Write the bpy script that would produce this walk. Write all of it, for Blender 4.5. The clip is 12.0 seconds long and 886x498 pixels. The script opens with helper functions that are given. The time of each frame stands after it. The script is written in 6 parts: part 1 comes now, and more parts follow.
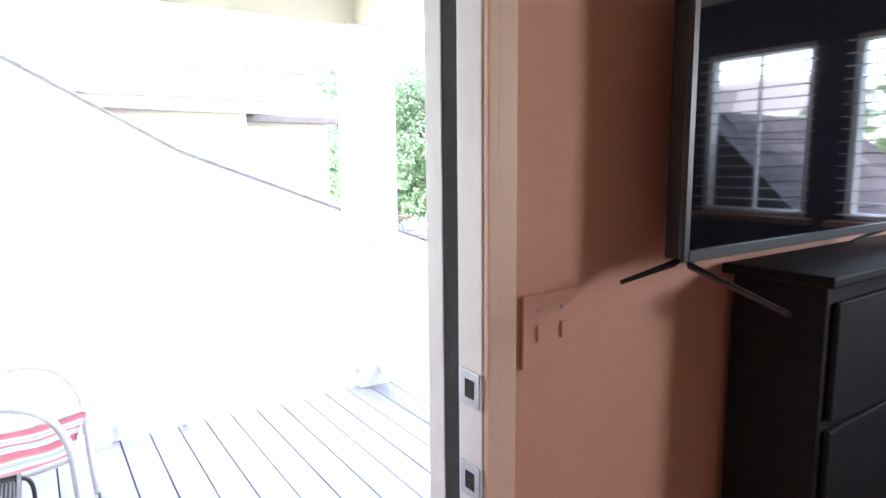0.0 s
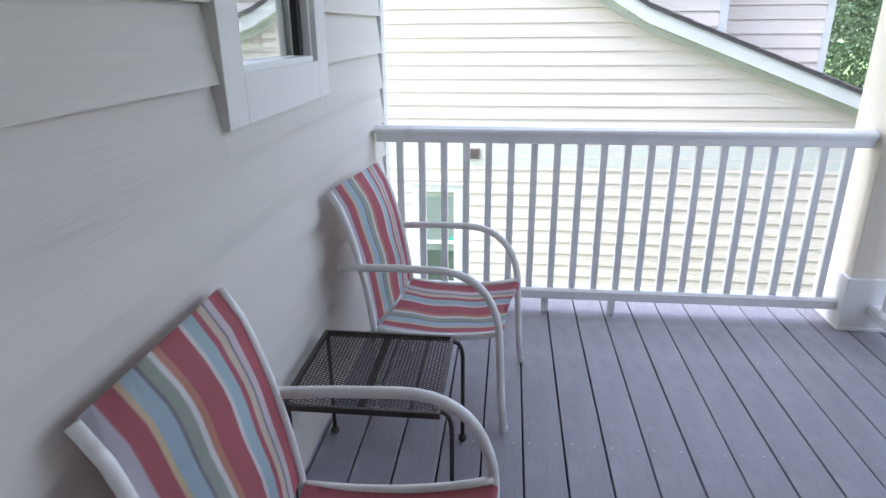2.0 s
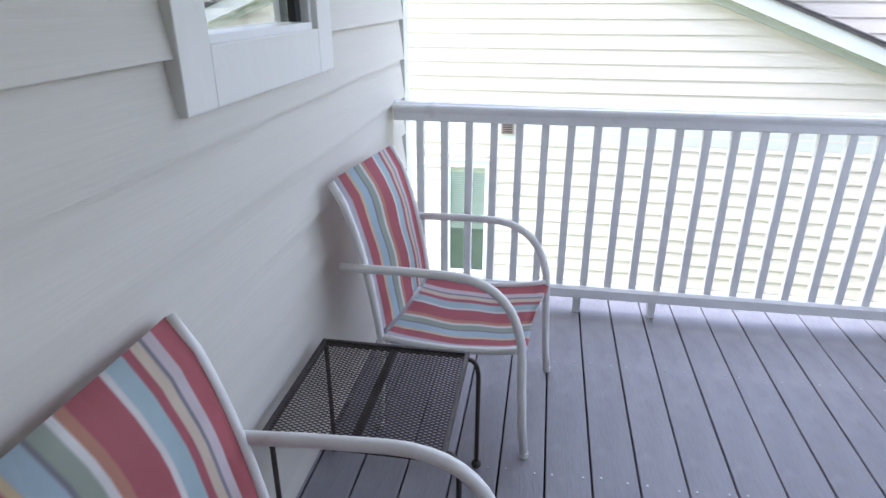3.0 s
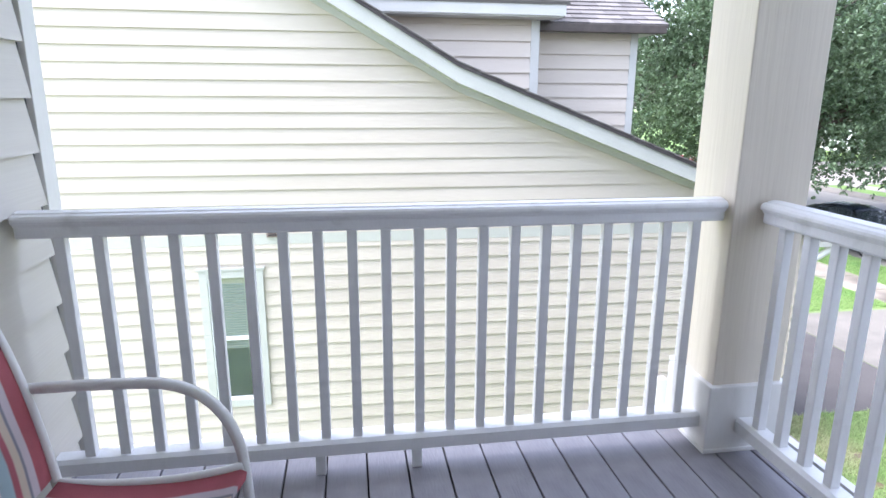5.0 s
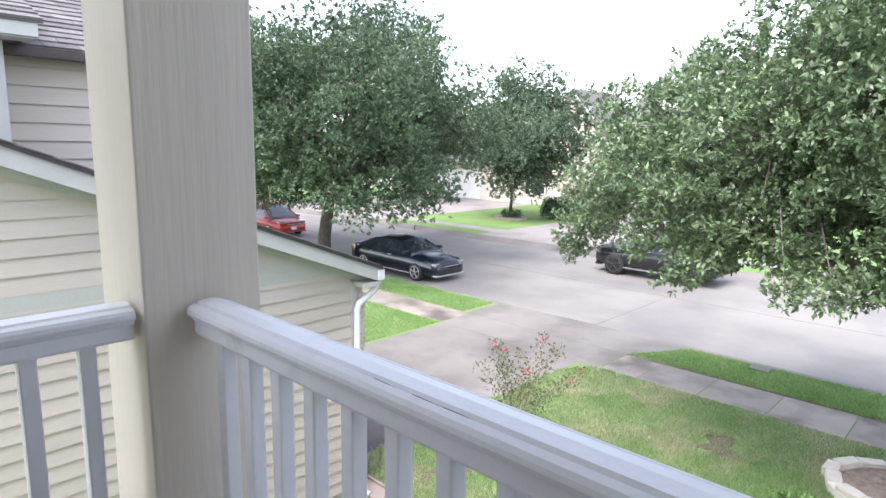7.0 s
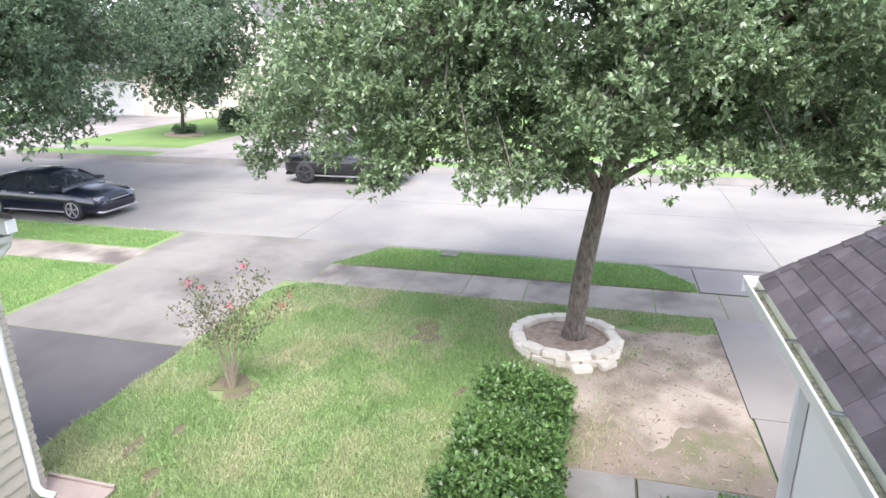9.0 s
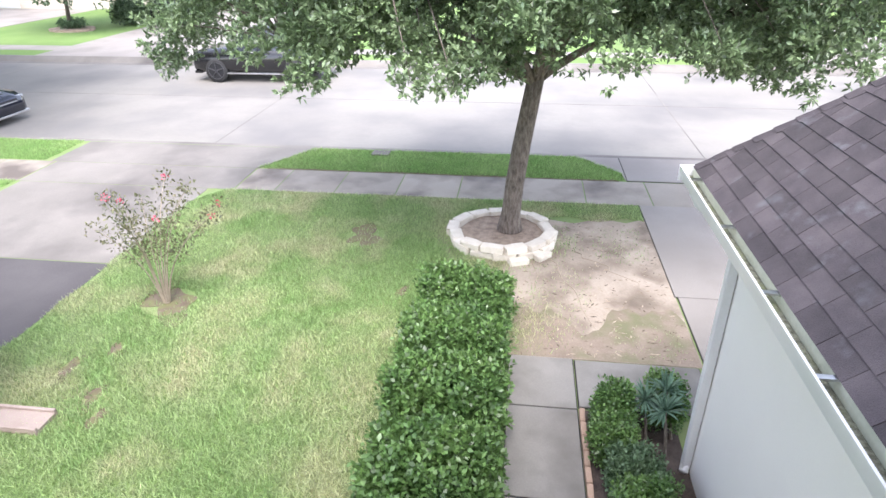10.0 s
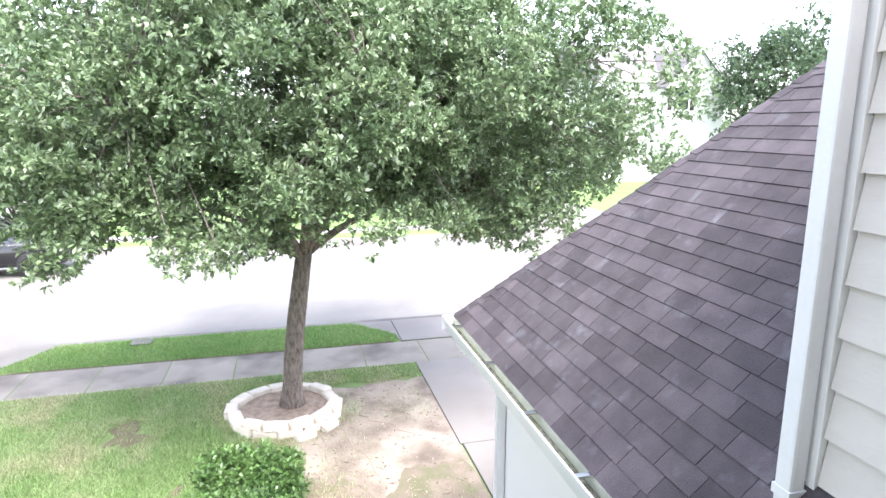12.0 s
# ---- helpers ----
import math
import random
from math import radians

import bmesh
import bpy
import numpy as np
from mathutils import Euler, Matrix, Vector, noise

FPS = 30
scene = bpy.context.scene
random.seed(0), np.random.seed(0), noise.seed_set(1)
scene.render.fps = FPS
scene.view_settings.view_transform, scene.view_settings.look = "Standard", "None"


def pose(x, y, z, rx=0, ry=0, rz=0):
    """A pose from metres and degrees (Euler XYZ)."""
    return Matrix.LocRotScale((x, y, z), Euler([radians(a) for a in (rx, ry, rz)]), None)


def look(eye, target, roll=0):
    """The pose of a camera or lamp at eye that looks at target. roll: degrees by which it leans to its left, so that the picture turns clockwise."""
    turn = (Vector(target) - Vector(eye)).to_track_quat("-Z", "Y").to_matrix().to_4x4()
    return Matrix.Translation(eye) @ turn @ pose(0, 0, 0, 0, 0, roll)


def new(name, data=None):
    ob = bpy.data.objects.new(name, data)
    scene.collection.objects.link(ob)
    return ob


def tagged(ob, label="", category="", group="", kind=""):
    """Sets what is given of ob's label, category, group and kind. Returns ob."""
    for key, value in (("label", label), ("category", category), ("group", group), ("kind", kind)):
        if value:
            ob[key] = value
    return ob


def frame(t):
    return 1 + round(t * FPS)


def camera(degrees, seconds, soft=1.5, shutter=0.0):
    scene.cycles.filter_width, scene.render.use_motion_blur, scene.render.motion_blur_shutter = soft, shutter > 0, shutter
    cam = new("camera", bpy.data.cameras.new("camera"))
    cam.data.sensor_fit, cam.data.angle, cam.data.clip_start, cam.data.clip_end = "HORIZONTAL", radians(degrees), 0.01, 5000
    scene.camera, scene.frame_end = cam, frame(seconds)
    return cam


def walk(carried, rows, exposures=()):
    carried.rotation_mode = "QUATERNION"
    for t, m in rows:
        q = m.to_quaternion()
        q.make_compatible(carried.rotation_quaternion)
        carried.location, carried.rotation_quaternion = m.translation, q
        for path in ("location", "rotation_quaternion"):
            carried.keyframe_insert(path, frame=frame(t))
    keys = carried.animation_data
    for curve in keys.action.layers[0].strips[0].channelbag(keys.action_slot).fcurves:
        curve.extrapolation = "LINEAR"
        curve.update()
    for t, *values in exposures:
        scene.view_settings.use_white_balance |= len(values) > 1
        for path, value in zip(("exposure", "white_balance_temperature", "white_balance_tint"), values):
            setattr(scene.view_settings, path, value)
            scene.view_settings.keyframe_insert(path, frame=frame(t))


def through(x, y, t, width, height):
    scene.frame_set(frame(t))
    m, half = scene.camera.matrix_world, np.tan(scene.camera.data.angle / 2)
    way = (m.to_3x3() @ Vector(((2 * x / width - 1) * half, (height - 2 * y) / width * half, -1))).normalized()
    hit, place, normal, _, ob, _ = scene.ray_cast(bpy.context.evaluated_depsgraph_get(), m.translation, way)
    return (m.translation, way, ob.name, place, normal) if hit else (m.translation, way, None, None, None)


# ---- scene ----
cam = camera(72.0, 12.0)
SKY_STRENGTH, SKY_SAT, SUN_STRENGTH = 0.15, 0.52, 1.1
WB, WARM, TINT = 6000, 6300, 17
EXPOSURES = ((0.0, 5.1, WB, TINT), (0.2, 4.35, WB, TINT), (0.5, 3.4, WB, TINT), (0.8, 3.05, WB, TINT), (1.2, 2.85, WB, TINT), (1.6, 2.78, WB, TINT), (2.0, 2.84, WB, TINT), (2.5, 3.02, WB, TINT), (4.5, 2.85, WB, TINT),
             (5.5, 2.40, 6150, TINT), (6.0, 2.34, 6220, TINT), (6.5, 2.23, WARM, TINT), (7.5, 2.2, WARM, TINT), (9.5, 2.35, WARM, TINT), (11.0, 2.66, WARM, TINT), (12.0, 2.88, WARM, TINT))
ROOM_LIGHT = 1.7

PATH = [
    (0, (0.621, -0.677, 1.615), (1.733, 0.961, 1.334), -0.6),
    (0.5, (0.704, -0.434, 1.657), (1.432, 1.408, 1.378), -0.2),
    (1, (0.71, -0.316, 1.586), (1.067, 1.635, 1.325), 0.1),
    (1.5, (0.661, -0.086, 1.572), (0.683, 1.871, 1.16), 0.1),
    (2, (0.696, -0.038, 1.572), (0.491, 1.831, 0.889), -0.4),
    (2.5, (0.695, 0.089, 1.572), (0.392, 1.903, 0.786), -0.2),
    (2.7, (0.702, 0.178, 1.57), (0.39, 1.988, 0.78), -0.0),
    (4.5, (0.871, 0.886, 1.483), (0.892, 2.815, 0.955), 0.2),
    (5, (1.075, 1.068, 1.449), (1.372, 2.987, 0.969), 0.3),
    (5.5, (1.307, 1.218, 1.449), (1.902, 3.084, 1.045), 0.5),
    (6, (1.512, 1.451, 1.458), (2.435, 3.188, 1.098), 1.0),
    (6.5, (1.712, 1.55, 1.458), (2.943, 3.091, 1.128), 0.9),
    (7, (2.0, 1.678, 1.468), (3.427, 3.04, 1.138), 0.9),
    (7.5, (2.208, 1.774, 1.451), (3.787, 2.957, 1.126), 0.7),
    (7.7, (2.275, 1.835, 1.453), (3.92, 2.926, 1.13), 0.7),
    (9.3, (2.581, 2.078, 1.399), (4.409, 2.434, 0.669), -0.1),
    (9.5, (2.598, 2.11, 1.4), (4.387, 2.424, 0.563), -0.2),
    (10, (2.618, 2.193, 1.403), (4.376, 2.426, 0.477), -0.6),
    (10.5, (2.605, 2.22, 1.403), (4.37, 2.375, 0.474), -0.7),
    (11, (2.576, 2.195, 1.397), (4.406, 2.256, 0.592), -0.7),
    (11.5, (2.462, 2.172, 1.434), (4.354, 2.029, 0.799), -0.7),
    (12, (2.369, 2.196, 1.406), (4.268, 1.714, 1.005), 0.1),
]
walk(cam, [(t, look(eye, target, roll)) for t, eye, target, roll in PATH],
     exposures=EXPOSURES)

# ---------------------------------------------------------------- light
world = bpy.data.worlds.new("world")
scene.world = world
world.use_nodes = True
wn = world.node_tree.nodes
sky = wn.new("ShaderNodeTexSky")
sky.sky_type = "NISHITA"
sky.sun_disc = False
sky.sun_elevation = radians(60)
sky.sun_rotation = radians(261.9)
sky.air_density, sky.dust_density, sky.ozone_density = 1.0, 1.2, 1.0
pale = wn.new("ShaderNodeHueSaturation")
pale.inputs["Saturation"].default_value = SKY_SAT
world.node_tree.links.new(sky.outputs[0], pale.inputs["Color"])
world.node_tree.links.new(pale.outputs[0], wn["Background"].inputs["Color"])
wn["Background"].inputs["Strength"].default_value = SKY_STRENGTH
sun = new("sun", bpy.data.lights.new("sun", "SUN"))
sun.data.energy, sun.data.angle, sun.data.color = SUN_STRENGTH, radians(40), (1.0, 0.97, 0.92)
sun.matrix_world = look((-14.0, -2.0, 24.5), (0, 0, 0))

# ---------------------------------------------------------------- materials


def mat(name, c1, c2, rough=0.6, scale=6.0, fine=70.0, bump=0.1, metal=0.0, piece=0.0, island=0.0,
        stretch=(1, 1, 1), spec=0.5, stain=None, stain_scale=1.2, stain_at=0.62):
    """Two noises mix c1 and c2, a fine one gives relief; piece/island: brightness change from piece to piece."""
    m = bpy.data.materials.new(name)
    m.use_nodes = True
    nt = m.node_tree
    n, link = nt.nodes, nt.links.new
    bsdf = n["Principled BSDF"]
    co = n.new("ShaderNodeTexCoord")
    mp = n.new("ShaderNodeMapping")
    mp.inputs["Scale"].default_value = stretch
    link(co.outputs["Object"], mp.inputs[0])
    big, small = n.new("ShaderNodeTexNoise"), n.new("ShaderNodeTexNoise")
    big.inputs["Scale"].default_value, small.inputs["Scale"].default_value = scale, fine
    big.inputs["Detail"].default_value, small.inputs["Detail"].default_value = 4, 3
    link(mp.outputs[0], big.inputs[0])
    link(mp.outputs[0], small.inputs[0])
    add = n.new("ShaderNodeMath")
    add.operation = "MULTIPLY_ADD"
    link(small.outputs[0], add.inputs[0])
    add.inputs[1].default_value = 0.5
    link(big.outputs[0], add.inputs[2])
    rng = n.new("ShaderNodeMapRange")
    rng.inputs["From Min"].default_value, rng.inputs["From Max"].default_value = 0.5, 1.0
    link(add.outputs[0], rng.inputs[0])
    mix = n.new("ShaderNodeMix")
    mix.data_type = "RGBA"
    mix.inputs["A"].default_value, mix.inputs["B"].default_value = (*c1, 1), (*c2, 1)
    link(rng.outputs[0], mix.inputs["Factor"])
    colour = mix.outputs["Result"]
    if stain:
        sn = n.new("ShaderNodeTexNoise")
        sn.inputs["Scale"].default_value, sn.inputs["Detail"].default_value = stain_scale, 6
        link(co.outputs["Object"], sn.inputs[0])
        sr = n.new("ShaderNodeMapRange")
        sr.inputs["From Min"].default_value, sr.inputs["From Max"].default_value = stain_at - 0.12, stain_at + 0.1
        link(sn.outputs[0], sr.inputs[0])
        sm = n.new("ShaderNodeMix")
        sm.data_type = "RGBA"
        sm.inputs["B"].default_value = (*stain, 1)
        link(colour, sm.inputs["A"])
        link(sr.outputs[0], sm.inputs["Factor"])
        colour = sm.outputs["Result"]
    for amount, kind in ((piece, "ShaderNodeObjectInfo"), (island, "ShaderNodeNewGeometry")):
        if amount:
            src = n.new(kind)
            hsv = n.new("ShaderNodeHueSaturation")
            pr = n.new("ShaderNodeMapRange")
            pr.inputs["To Min"].default_value, pr.inputs["To Max"].default_value = 1 - amount, 1 + amount
            link(src.outputs["Random" if kind.endswith("Info") else "Random Per Island"], pr.inputs[0])
            link(pr.outputs[0], hsv.inputs["Value"])
            link(colour, hsv.inputs["Color"])
            colour = hsv.outputs[0]
    link(colour, bsdf.inputs["Base Color"])
    bsdf.inputs["Roughness"].default_value, bsdf.inputs["Metallic"].default_value = rough, metal
    bsdf.inputs["Specular IOR Level"].default_value = spec
    if bump:
        b = n.new("ShaderNodeBump")
        b.inputs["Strength"].default_value, b.inputs["Distance"].default_value = bump, 0.02
        link(add.outputs[0], b.inputs["Height"])
        link(b.outputs[0], bsdf.inputs["Normal"])
    return m


def glass(name, tint=(0.9, 0.95, 0.95), rough=0.0, clear=0.75):
    """A window pane: part clear, part mirror."""
    m = bpy.data.materials.new(name)
    m.use_nodes = True
    nt = m.node_tree
    n, link = nt.nodes, nt.links.new
    n.remove(n["Principled BSDF"])
    tr, gl, mx = n.new("ShaderNodeBsdfTransparent"), n.new("ShaderNodeBsdfGlossy"), n.new("ShaderNodeMixShader")
    tr.inputs[0].default_value = (*tint, 1)
    gl.inputs["Roughness"].default_value = rough
    mx.inputs[0].default_value = 1 - clear
    link(tr.outputs[0], mx.inputs[1])
    link(gl.outputs[0], mx.inputs[2])
    link(mx.outputs[0], n["Material Output"].inputs[0])
    return m


def leafy(m, through=0.35):
    """Let some light through thin leaves."""
    n, link = m.node_tree.nodes, m.node_tree.links.new
    bsdf = n["Principled BSDF"]
    tr, mx = n.new("ShaderNodeBsdfTranslucent"), n.new("ShaderNodeMixShader")
    link(bsdf.inputs["Base Color"].links[0].from_socket, tr.inputs[0])
    mx.inputs[0].default_value = through
    link(bsdf.outputs[0], mx.inputs[1])
    link(tr.outputs[0], mx.inputs[2])
    link(mx.outputs[0], n["Material Output"].inputs[0])
    return m


def stripes(name, stops):
    """Woven sling cloth: lengthwise stripes across the local y axis, from -0.25 to 0.25 m."""
    m = mat(name, (0.5, 0.5, 0.5), (0.5, 0.5, 0.5), 0.75, 20, 900, 0.25)
    n, link = m.node_tree.nodes, m.node_tree.links.new
    co, sep = n.new("ShaderNodeTexCoord"), n.new("ShaderNodeSeparateXYZ")
    link(co.outputs["Object"], sep.inputs[0])
    rng = n.new("ShaderNodeMapRange")
    rng.inputs["From Min"].default_value, rng.inputs["From Max"].default_value = -0.25, 0.25
    link(sep.outputs["Y"], rng.inputs[0])
    ramp = n.new("ShaderNodeValToRGB")
    ramp.color_ramp.interpolation = "LINEAR"
    els = ramp.color_ramp.elements
    els[0].position, els[0].color = 0.0, (*stops[0][1], 1)
    els[1].position, els[1].color = 1.0, (*stops[-1][1], 1)
    for i, (p, c) in enumerate(stops):
        if i:
            a = els.new(max(p - 0.006, 0.001))
            a.color = (*stops[i - 1][1], 1)
            if i < len(stops) - 1 or p < 0.99:
                b = els.new(p + 0.006)
                b.color = (*c, 1)
    link(rng.outputs[0], ramp.inputs[0])
    wear = n.new("ShaderNodeTexNoise")
    wear.inputs["Scale"].default_value, wear.inputs["Detail"].default_value = 9, 5
    link(co.outputs["Object"], wear.inputs[0])
    wr = n.new("ShaderNodeMapRange")
    wr.inputs["To Min"].default_value, wr.inputs["To Max"].default_value = 1.3, 1.7
    link(wear.outputs[0], wr.inputs[0])
    hsv = n.new("ShaderNodeHueSaturation")
    hsv.inputs["Saturation"].default_value = 0.84
    link(ramp.outputs[0], hsv.inputs["Color"])
    link(wr.outputs[0], hsv.inputs["Value"])
    link(hsv.outputs[0], n["Principled BSDF"].inputs["Base Color"])
    return m


SIDING = mat("cream_siding_paint", (0.60, 0.565, 0.51), (0.65, 0.615, 0.555), 0.55, 3, 40, 0.10, piece=0.025, stretch=(1, 0.10, 3.2))
LAWN_FAR = mat("green_turf", (0.11, 0.20, 0.045), (0.175, 0.265, 0.075), 0.95, 0.5, 25, 0.6)
ROOTM = mat("grey_root", (0.30, 0.245, 0.185), (0.40, 0.335, 0.26), 0.9, 9, 60, 0.4)
SIDING_E = mat("cream_siding_paint_gable", (0.485, 0.43, 0.363), (0.535, 0.48, 0.408), 0.6, 2, 30, 0.1, piece=0.03, stretch=(0.3, 1, 2.5))
TRIM = mat("white_trim_paint", (0.80, 0.79, 0.76), (0.74, 0.73, 0.70), 0.45, 4, 60, 0.06, stretch=(1, 1, 0.3))
TRIM_G = mat("pale_green_grey_fascia", (0.42, 0.422, 0.392), (0.48, 0.482, 0.448), 0.5, 3, 50, 0.05)
RAIL = mat("white_rail_paint", (0.86, 0.86, 0.855), (0.81, 0.81, 0.81), 0.38, 5, 90, 0.08, stretch=(1, 1, 0.4),
           stain=(0.62, 0.62, 0.60), stain_scale=9, stain_at=0.72)
POSTM = mat("cream_post_paint", (0.75, 0.68, 0.565), (0.70, 0.635, 0.53), 0.5, 1.8, 14, 0.2, stretch=(4, 4, 0.22))
DECK = mat("grey_deck_paint", (0.235, 0.225, 0.25), (0.315, 0.305, 0.33), 0.55, 3, 45, 0.2, piece=0.07, stretch=(3, 0.35, 1),
           stain=(0.34, 0.325, 0.355), stain_scale=5, stain_at=0.66)
DARK = mat("dark_gap", (0.02, 0.02, 0.022), (0.03, 0.03, 0.03), 0.9, 5, 40, 0)
SHINGLE = mat("dark_brown_shingle", (0.052, 0.043, 0.047), (0.098, 0.082, 0.085), 0.85, 5, 160, 0.6, piece=0.27,
              stain=(0.145, 0.145, 0.155), stain_scale=6, stain_at=0.72)
SHINGLE_F = mat("brown_shingle_far", (0.125, 0.115, 0.110), (0.19, 0.174, 0.167), 0.9, 3, 50, 0.4, island=0.25)
CONCRETE = mat("pale_concrete", (0.245, 0.222, 0.20), (0.31, 0.283, 0.255), 0.85, 1.1, 60, 0.15, piece=0.06,
               stain=(0.20, 0.18, 0.16), stain_scale=0.55, stain_at=0.60)
CONCRETE_D = mat("weathered_driveway", (0.168, 0.153, 0.133), (0.238, 0.218, 0.191), 0.85, 0.8, 60, 0.15, piece=0.05,
                 stain=(0.115, 0.103, 0.092), stain_scale=0.55, stain_at=0.57)
SLAB_DARK = mat("dark_driveway_slab", (0.065, 0.058, 0.058), (0.11, 0.10, 0.097), 0.8, 0.9, 80, 0.2)
FRONTC = mat("grey_front_walk", (0.195, 0.185, 0.168), (0.255, 0.243, 0.222), 0.85, 1.3, 60, 0.15, piece=0.05,
             stain=(0.15, 0.14, 0.125), stain_scale=1.6, stain_at=0.6)
WALKC = mat("wet_sidewalk", (0.255, 0.222, 0.182), (0.325, 0.287, 0.238), 0.75, 1.0, 60, 0.12, piece=0.10,
            stain=(0.115, 0.095, 0.08), stain_scale=0.9, stain_at=0.56)
ROADM = mat("pale_concrete_road", (0.21, 0.196, 0.171), (0.268, 0.25, 0.219), 0.8, 0.35, 30, 0.1, stretch=(1, 0.3, 1),
            stain=(0.168, 0.158, 0.146), stain_scale=0.3, stain_at=0.57)
GRASS = mat("lawn_soil_and_thatch", (0.125, 0.20, 0.058), (0.205, 0.275, 0.10), 0.95, 0.9, 25, 0.6,
            stain=(0.25, 0.235, 0.13), stain_scale=0.9, stain_at=0.66)
BLADE = leafy(mat("grass_blade", (0.23, 0.367, 0.125), (0.39, 0.487, 0.235), 0.7, 1.2, 5, 0, island=0.42,
            stain=(0.50, 0.50, 0.30), stain_scale=1.1, stain_at=0.58))
BLADE_V = leafy(mat("verge_blade", (0.20, 0.355, 0.10), (0.34, 0.47, 0.18), 0.7, 1.2, 5, 0, island=0.42))
DIRT = mat("bare_sandy_dirt", (0.29, 0.24, 0.185), (0.43, 0.362, 0.29), 0.95, 1.3, 30, 0.7,
           stain=(0.165, 0.13, 0.098), stain_scale=1.5, stain_at=0.56)
PATCH = mat("patchy_soil", (0.10, 0.075, 0.052), (0.18, 0.14, 0.10), 0.95, 6, 50, 0.6, stain=(0.15, 0.15, 0.065), stain_scale=8, stain_at=0.52)
MULCH = mat("brown_mulch", (0.21, 0.155, 0.118), (0.42, 0.33, 0.255), 0.95, 9, 60, 0.8)
SOIL = mat("dark_bed_soil", (0.045, 0.032, 0.028), (0.10, 0.075, 0.06), 0.95, 9, 60, 0.8)
STONE = mat("cream_limestone", (0.62, 0.56, 0.47), (0.74, 0.69, 0.60), 0.85, 8, 60, 0.4, piece=0.08)
BARK_D = mat("dark_bark", (0.045, 0.036, 0.030), (0.13, 0.105, 0.085), 0.95, 16, 60, 1.2, stretch=(1, 1, 0.25))
BARK = mat("grey_brown_bark", (0.085, 0.068, 0.056), (0.30, 0.255, 0.215), 0.95, 26, 80, 1.6, stretch=(1, 1, 0.30))
LEAF = leafy(mat("oak_leaf", (0.115, 0.185, 0.082), (0.30, 0.385, 0.205), 0.36, 2.4, 9, 0, island=0.45, spec=0.7), 0.25)
LEAF_D = leafy(mat("oak_leaf_far", (0.080, 0.128, 0.070), (0.16, 0.225, 0.125), 0.5, 0.5, 3, 0, island=0.4))
LEAF_H = leafy(mat("hedge_leaf", (0.078, 0.162, 0.046), (0.18, 0.30, 0.09), 0.35, 2.5, 9, 0, island=0.45, spec=0.6))
LEAF_B = leafy(mat("blue_green_leaf", (0.09, 0.16, 0.08), (0.15, 0.23, 0.12), 0.5, 3, 9, 0, island=0.35))
LEAF_M = leafy(mat("myrtle_leaf", (0.11, 0.14, 0.065), (0.22, 0.20, 0.11), 0.5, 3, 9, 0, island=0.4))
YUCCA = leafy(mat("grey_green_blade", (0.10, 0.19, 0.13), (0.17, 0.27, 0.19), 0.45, 4, 30, 0, island=0.2))
FLOWER = mat("red_blossom", (0.55, 0.04, 0.09), (0.65, 0.10, 0.16), 0.6, 20, 60, 0)
BRICK = mat("brown_brick", (0.33, 0.22, 0.16), (0.45, 0.33, 0.25), 0.85, 4, 60, 0.3, piece=0.12)
BRICK_F = mat("tan_brick", (0.58, 0.50, 0.42), (0.68, 0.61, 0.53), 0.85, 0.8, 12, 0.2)
WHITE_F = mat("white_house_paint", (0.72, 0.72, 0.70), (0.78, 0.78, 0.76), 0.6, 1, 12, 0.05)
STUCCO = mat("white_wall_paint", (0.84, 0.82, 0.77), (0.88, 0.86, 0.81), 0.6, 1.5, 80, 0.06)
GUTTER = mat("white_gutter_metal", (0.78, 0.78, 0.77), (0.72, 0.72, 0.71), 0.35, 4, 50, 0.03)
GUNK = mat("gutter_litter", (0.075, 0.075, 0.05), (0.30, 0.30, 0.22), 0.9, 30, 90, 0.9, stain=(0.20, 0.22, 0.12), stain_scale=6, stain_at=0.58)
DRIP = mat("mildewed_drip_edge", (0.46, 0.49, 0.37), (0.60, 0.62, 0.50), 0.6, 5, 40, 0.1)
BAND = mat("pale_green_band_paint", (0.44, 0.44, 0.395), (0.48, 0.48, 0.435), 0.6, 2, 30, 0.08)
ORANGE = mat("terracotta_wall_paint", (0.54, 0.285, 0.19), (0.58, 0.31, 0.21), 0.7, 3, 90, 0.05)
# dark blue carries the backlit dimness of the street-side room wall
NAVY = mat("backlit_wall_dark_blue", (0.030, 0.034, 0.050), (0.036, 0.040, 0.058), 0.7, 3, 90, 0.05)
CASING = mat("peach_casing", (0.70, 0.50, 0.36), (0.74, 0.54, 0.40), 0.5, 4, 60, 0.05)
ROOMW = mat("room_ceiling_paint", (0.62, 0.60, 0.56), (0.66, 0.64, 0.60), 0.8, 2, 60, 0.04)
CARPET = mat("tan_carpet", (0.30, 0.25, 0.20), (0.38, 0.32, 0.26), 0.95, 5, 90, 0.4)
BLACKW = mat("black_lacquer", (0.010, 0.009, 0.010), (0.014, 0.012, 0.013), 0.6, 4, 60, 0.03, spec=0.15)
PLASTIC = mat("black_plastic", (0.010, 0.010, 0.012), (0.014, 0.014, 0.017), 0.4, 6, 90, 0.02)
SCREEN = mat("dark_tv_screen", (0.006, 0.007, 0.01), (0.008, 0.009, 0.012), 0.04, 3, 60, 0, spec=0.9)
SILVERY = mat("brushed_metal", (0.55, 0.55, 0.55), (0.62, 0.62, 0.62), 0.3, 6, 90, 0.03, metal=1.0)
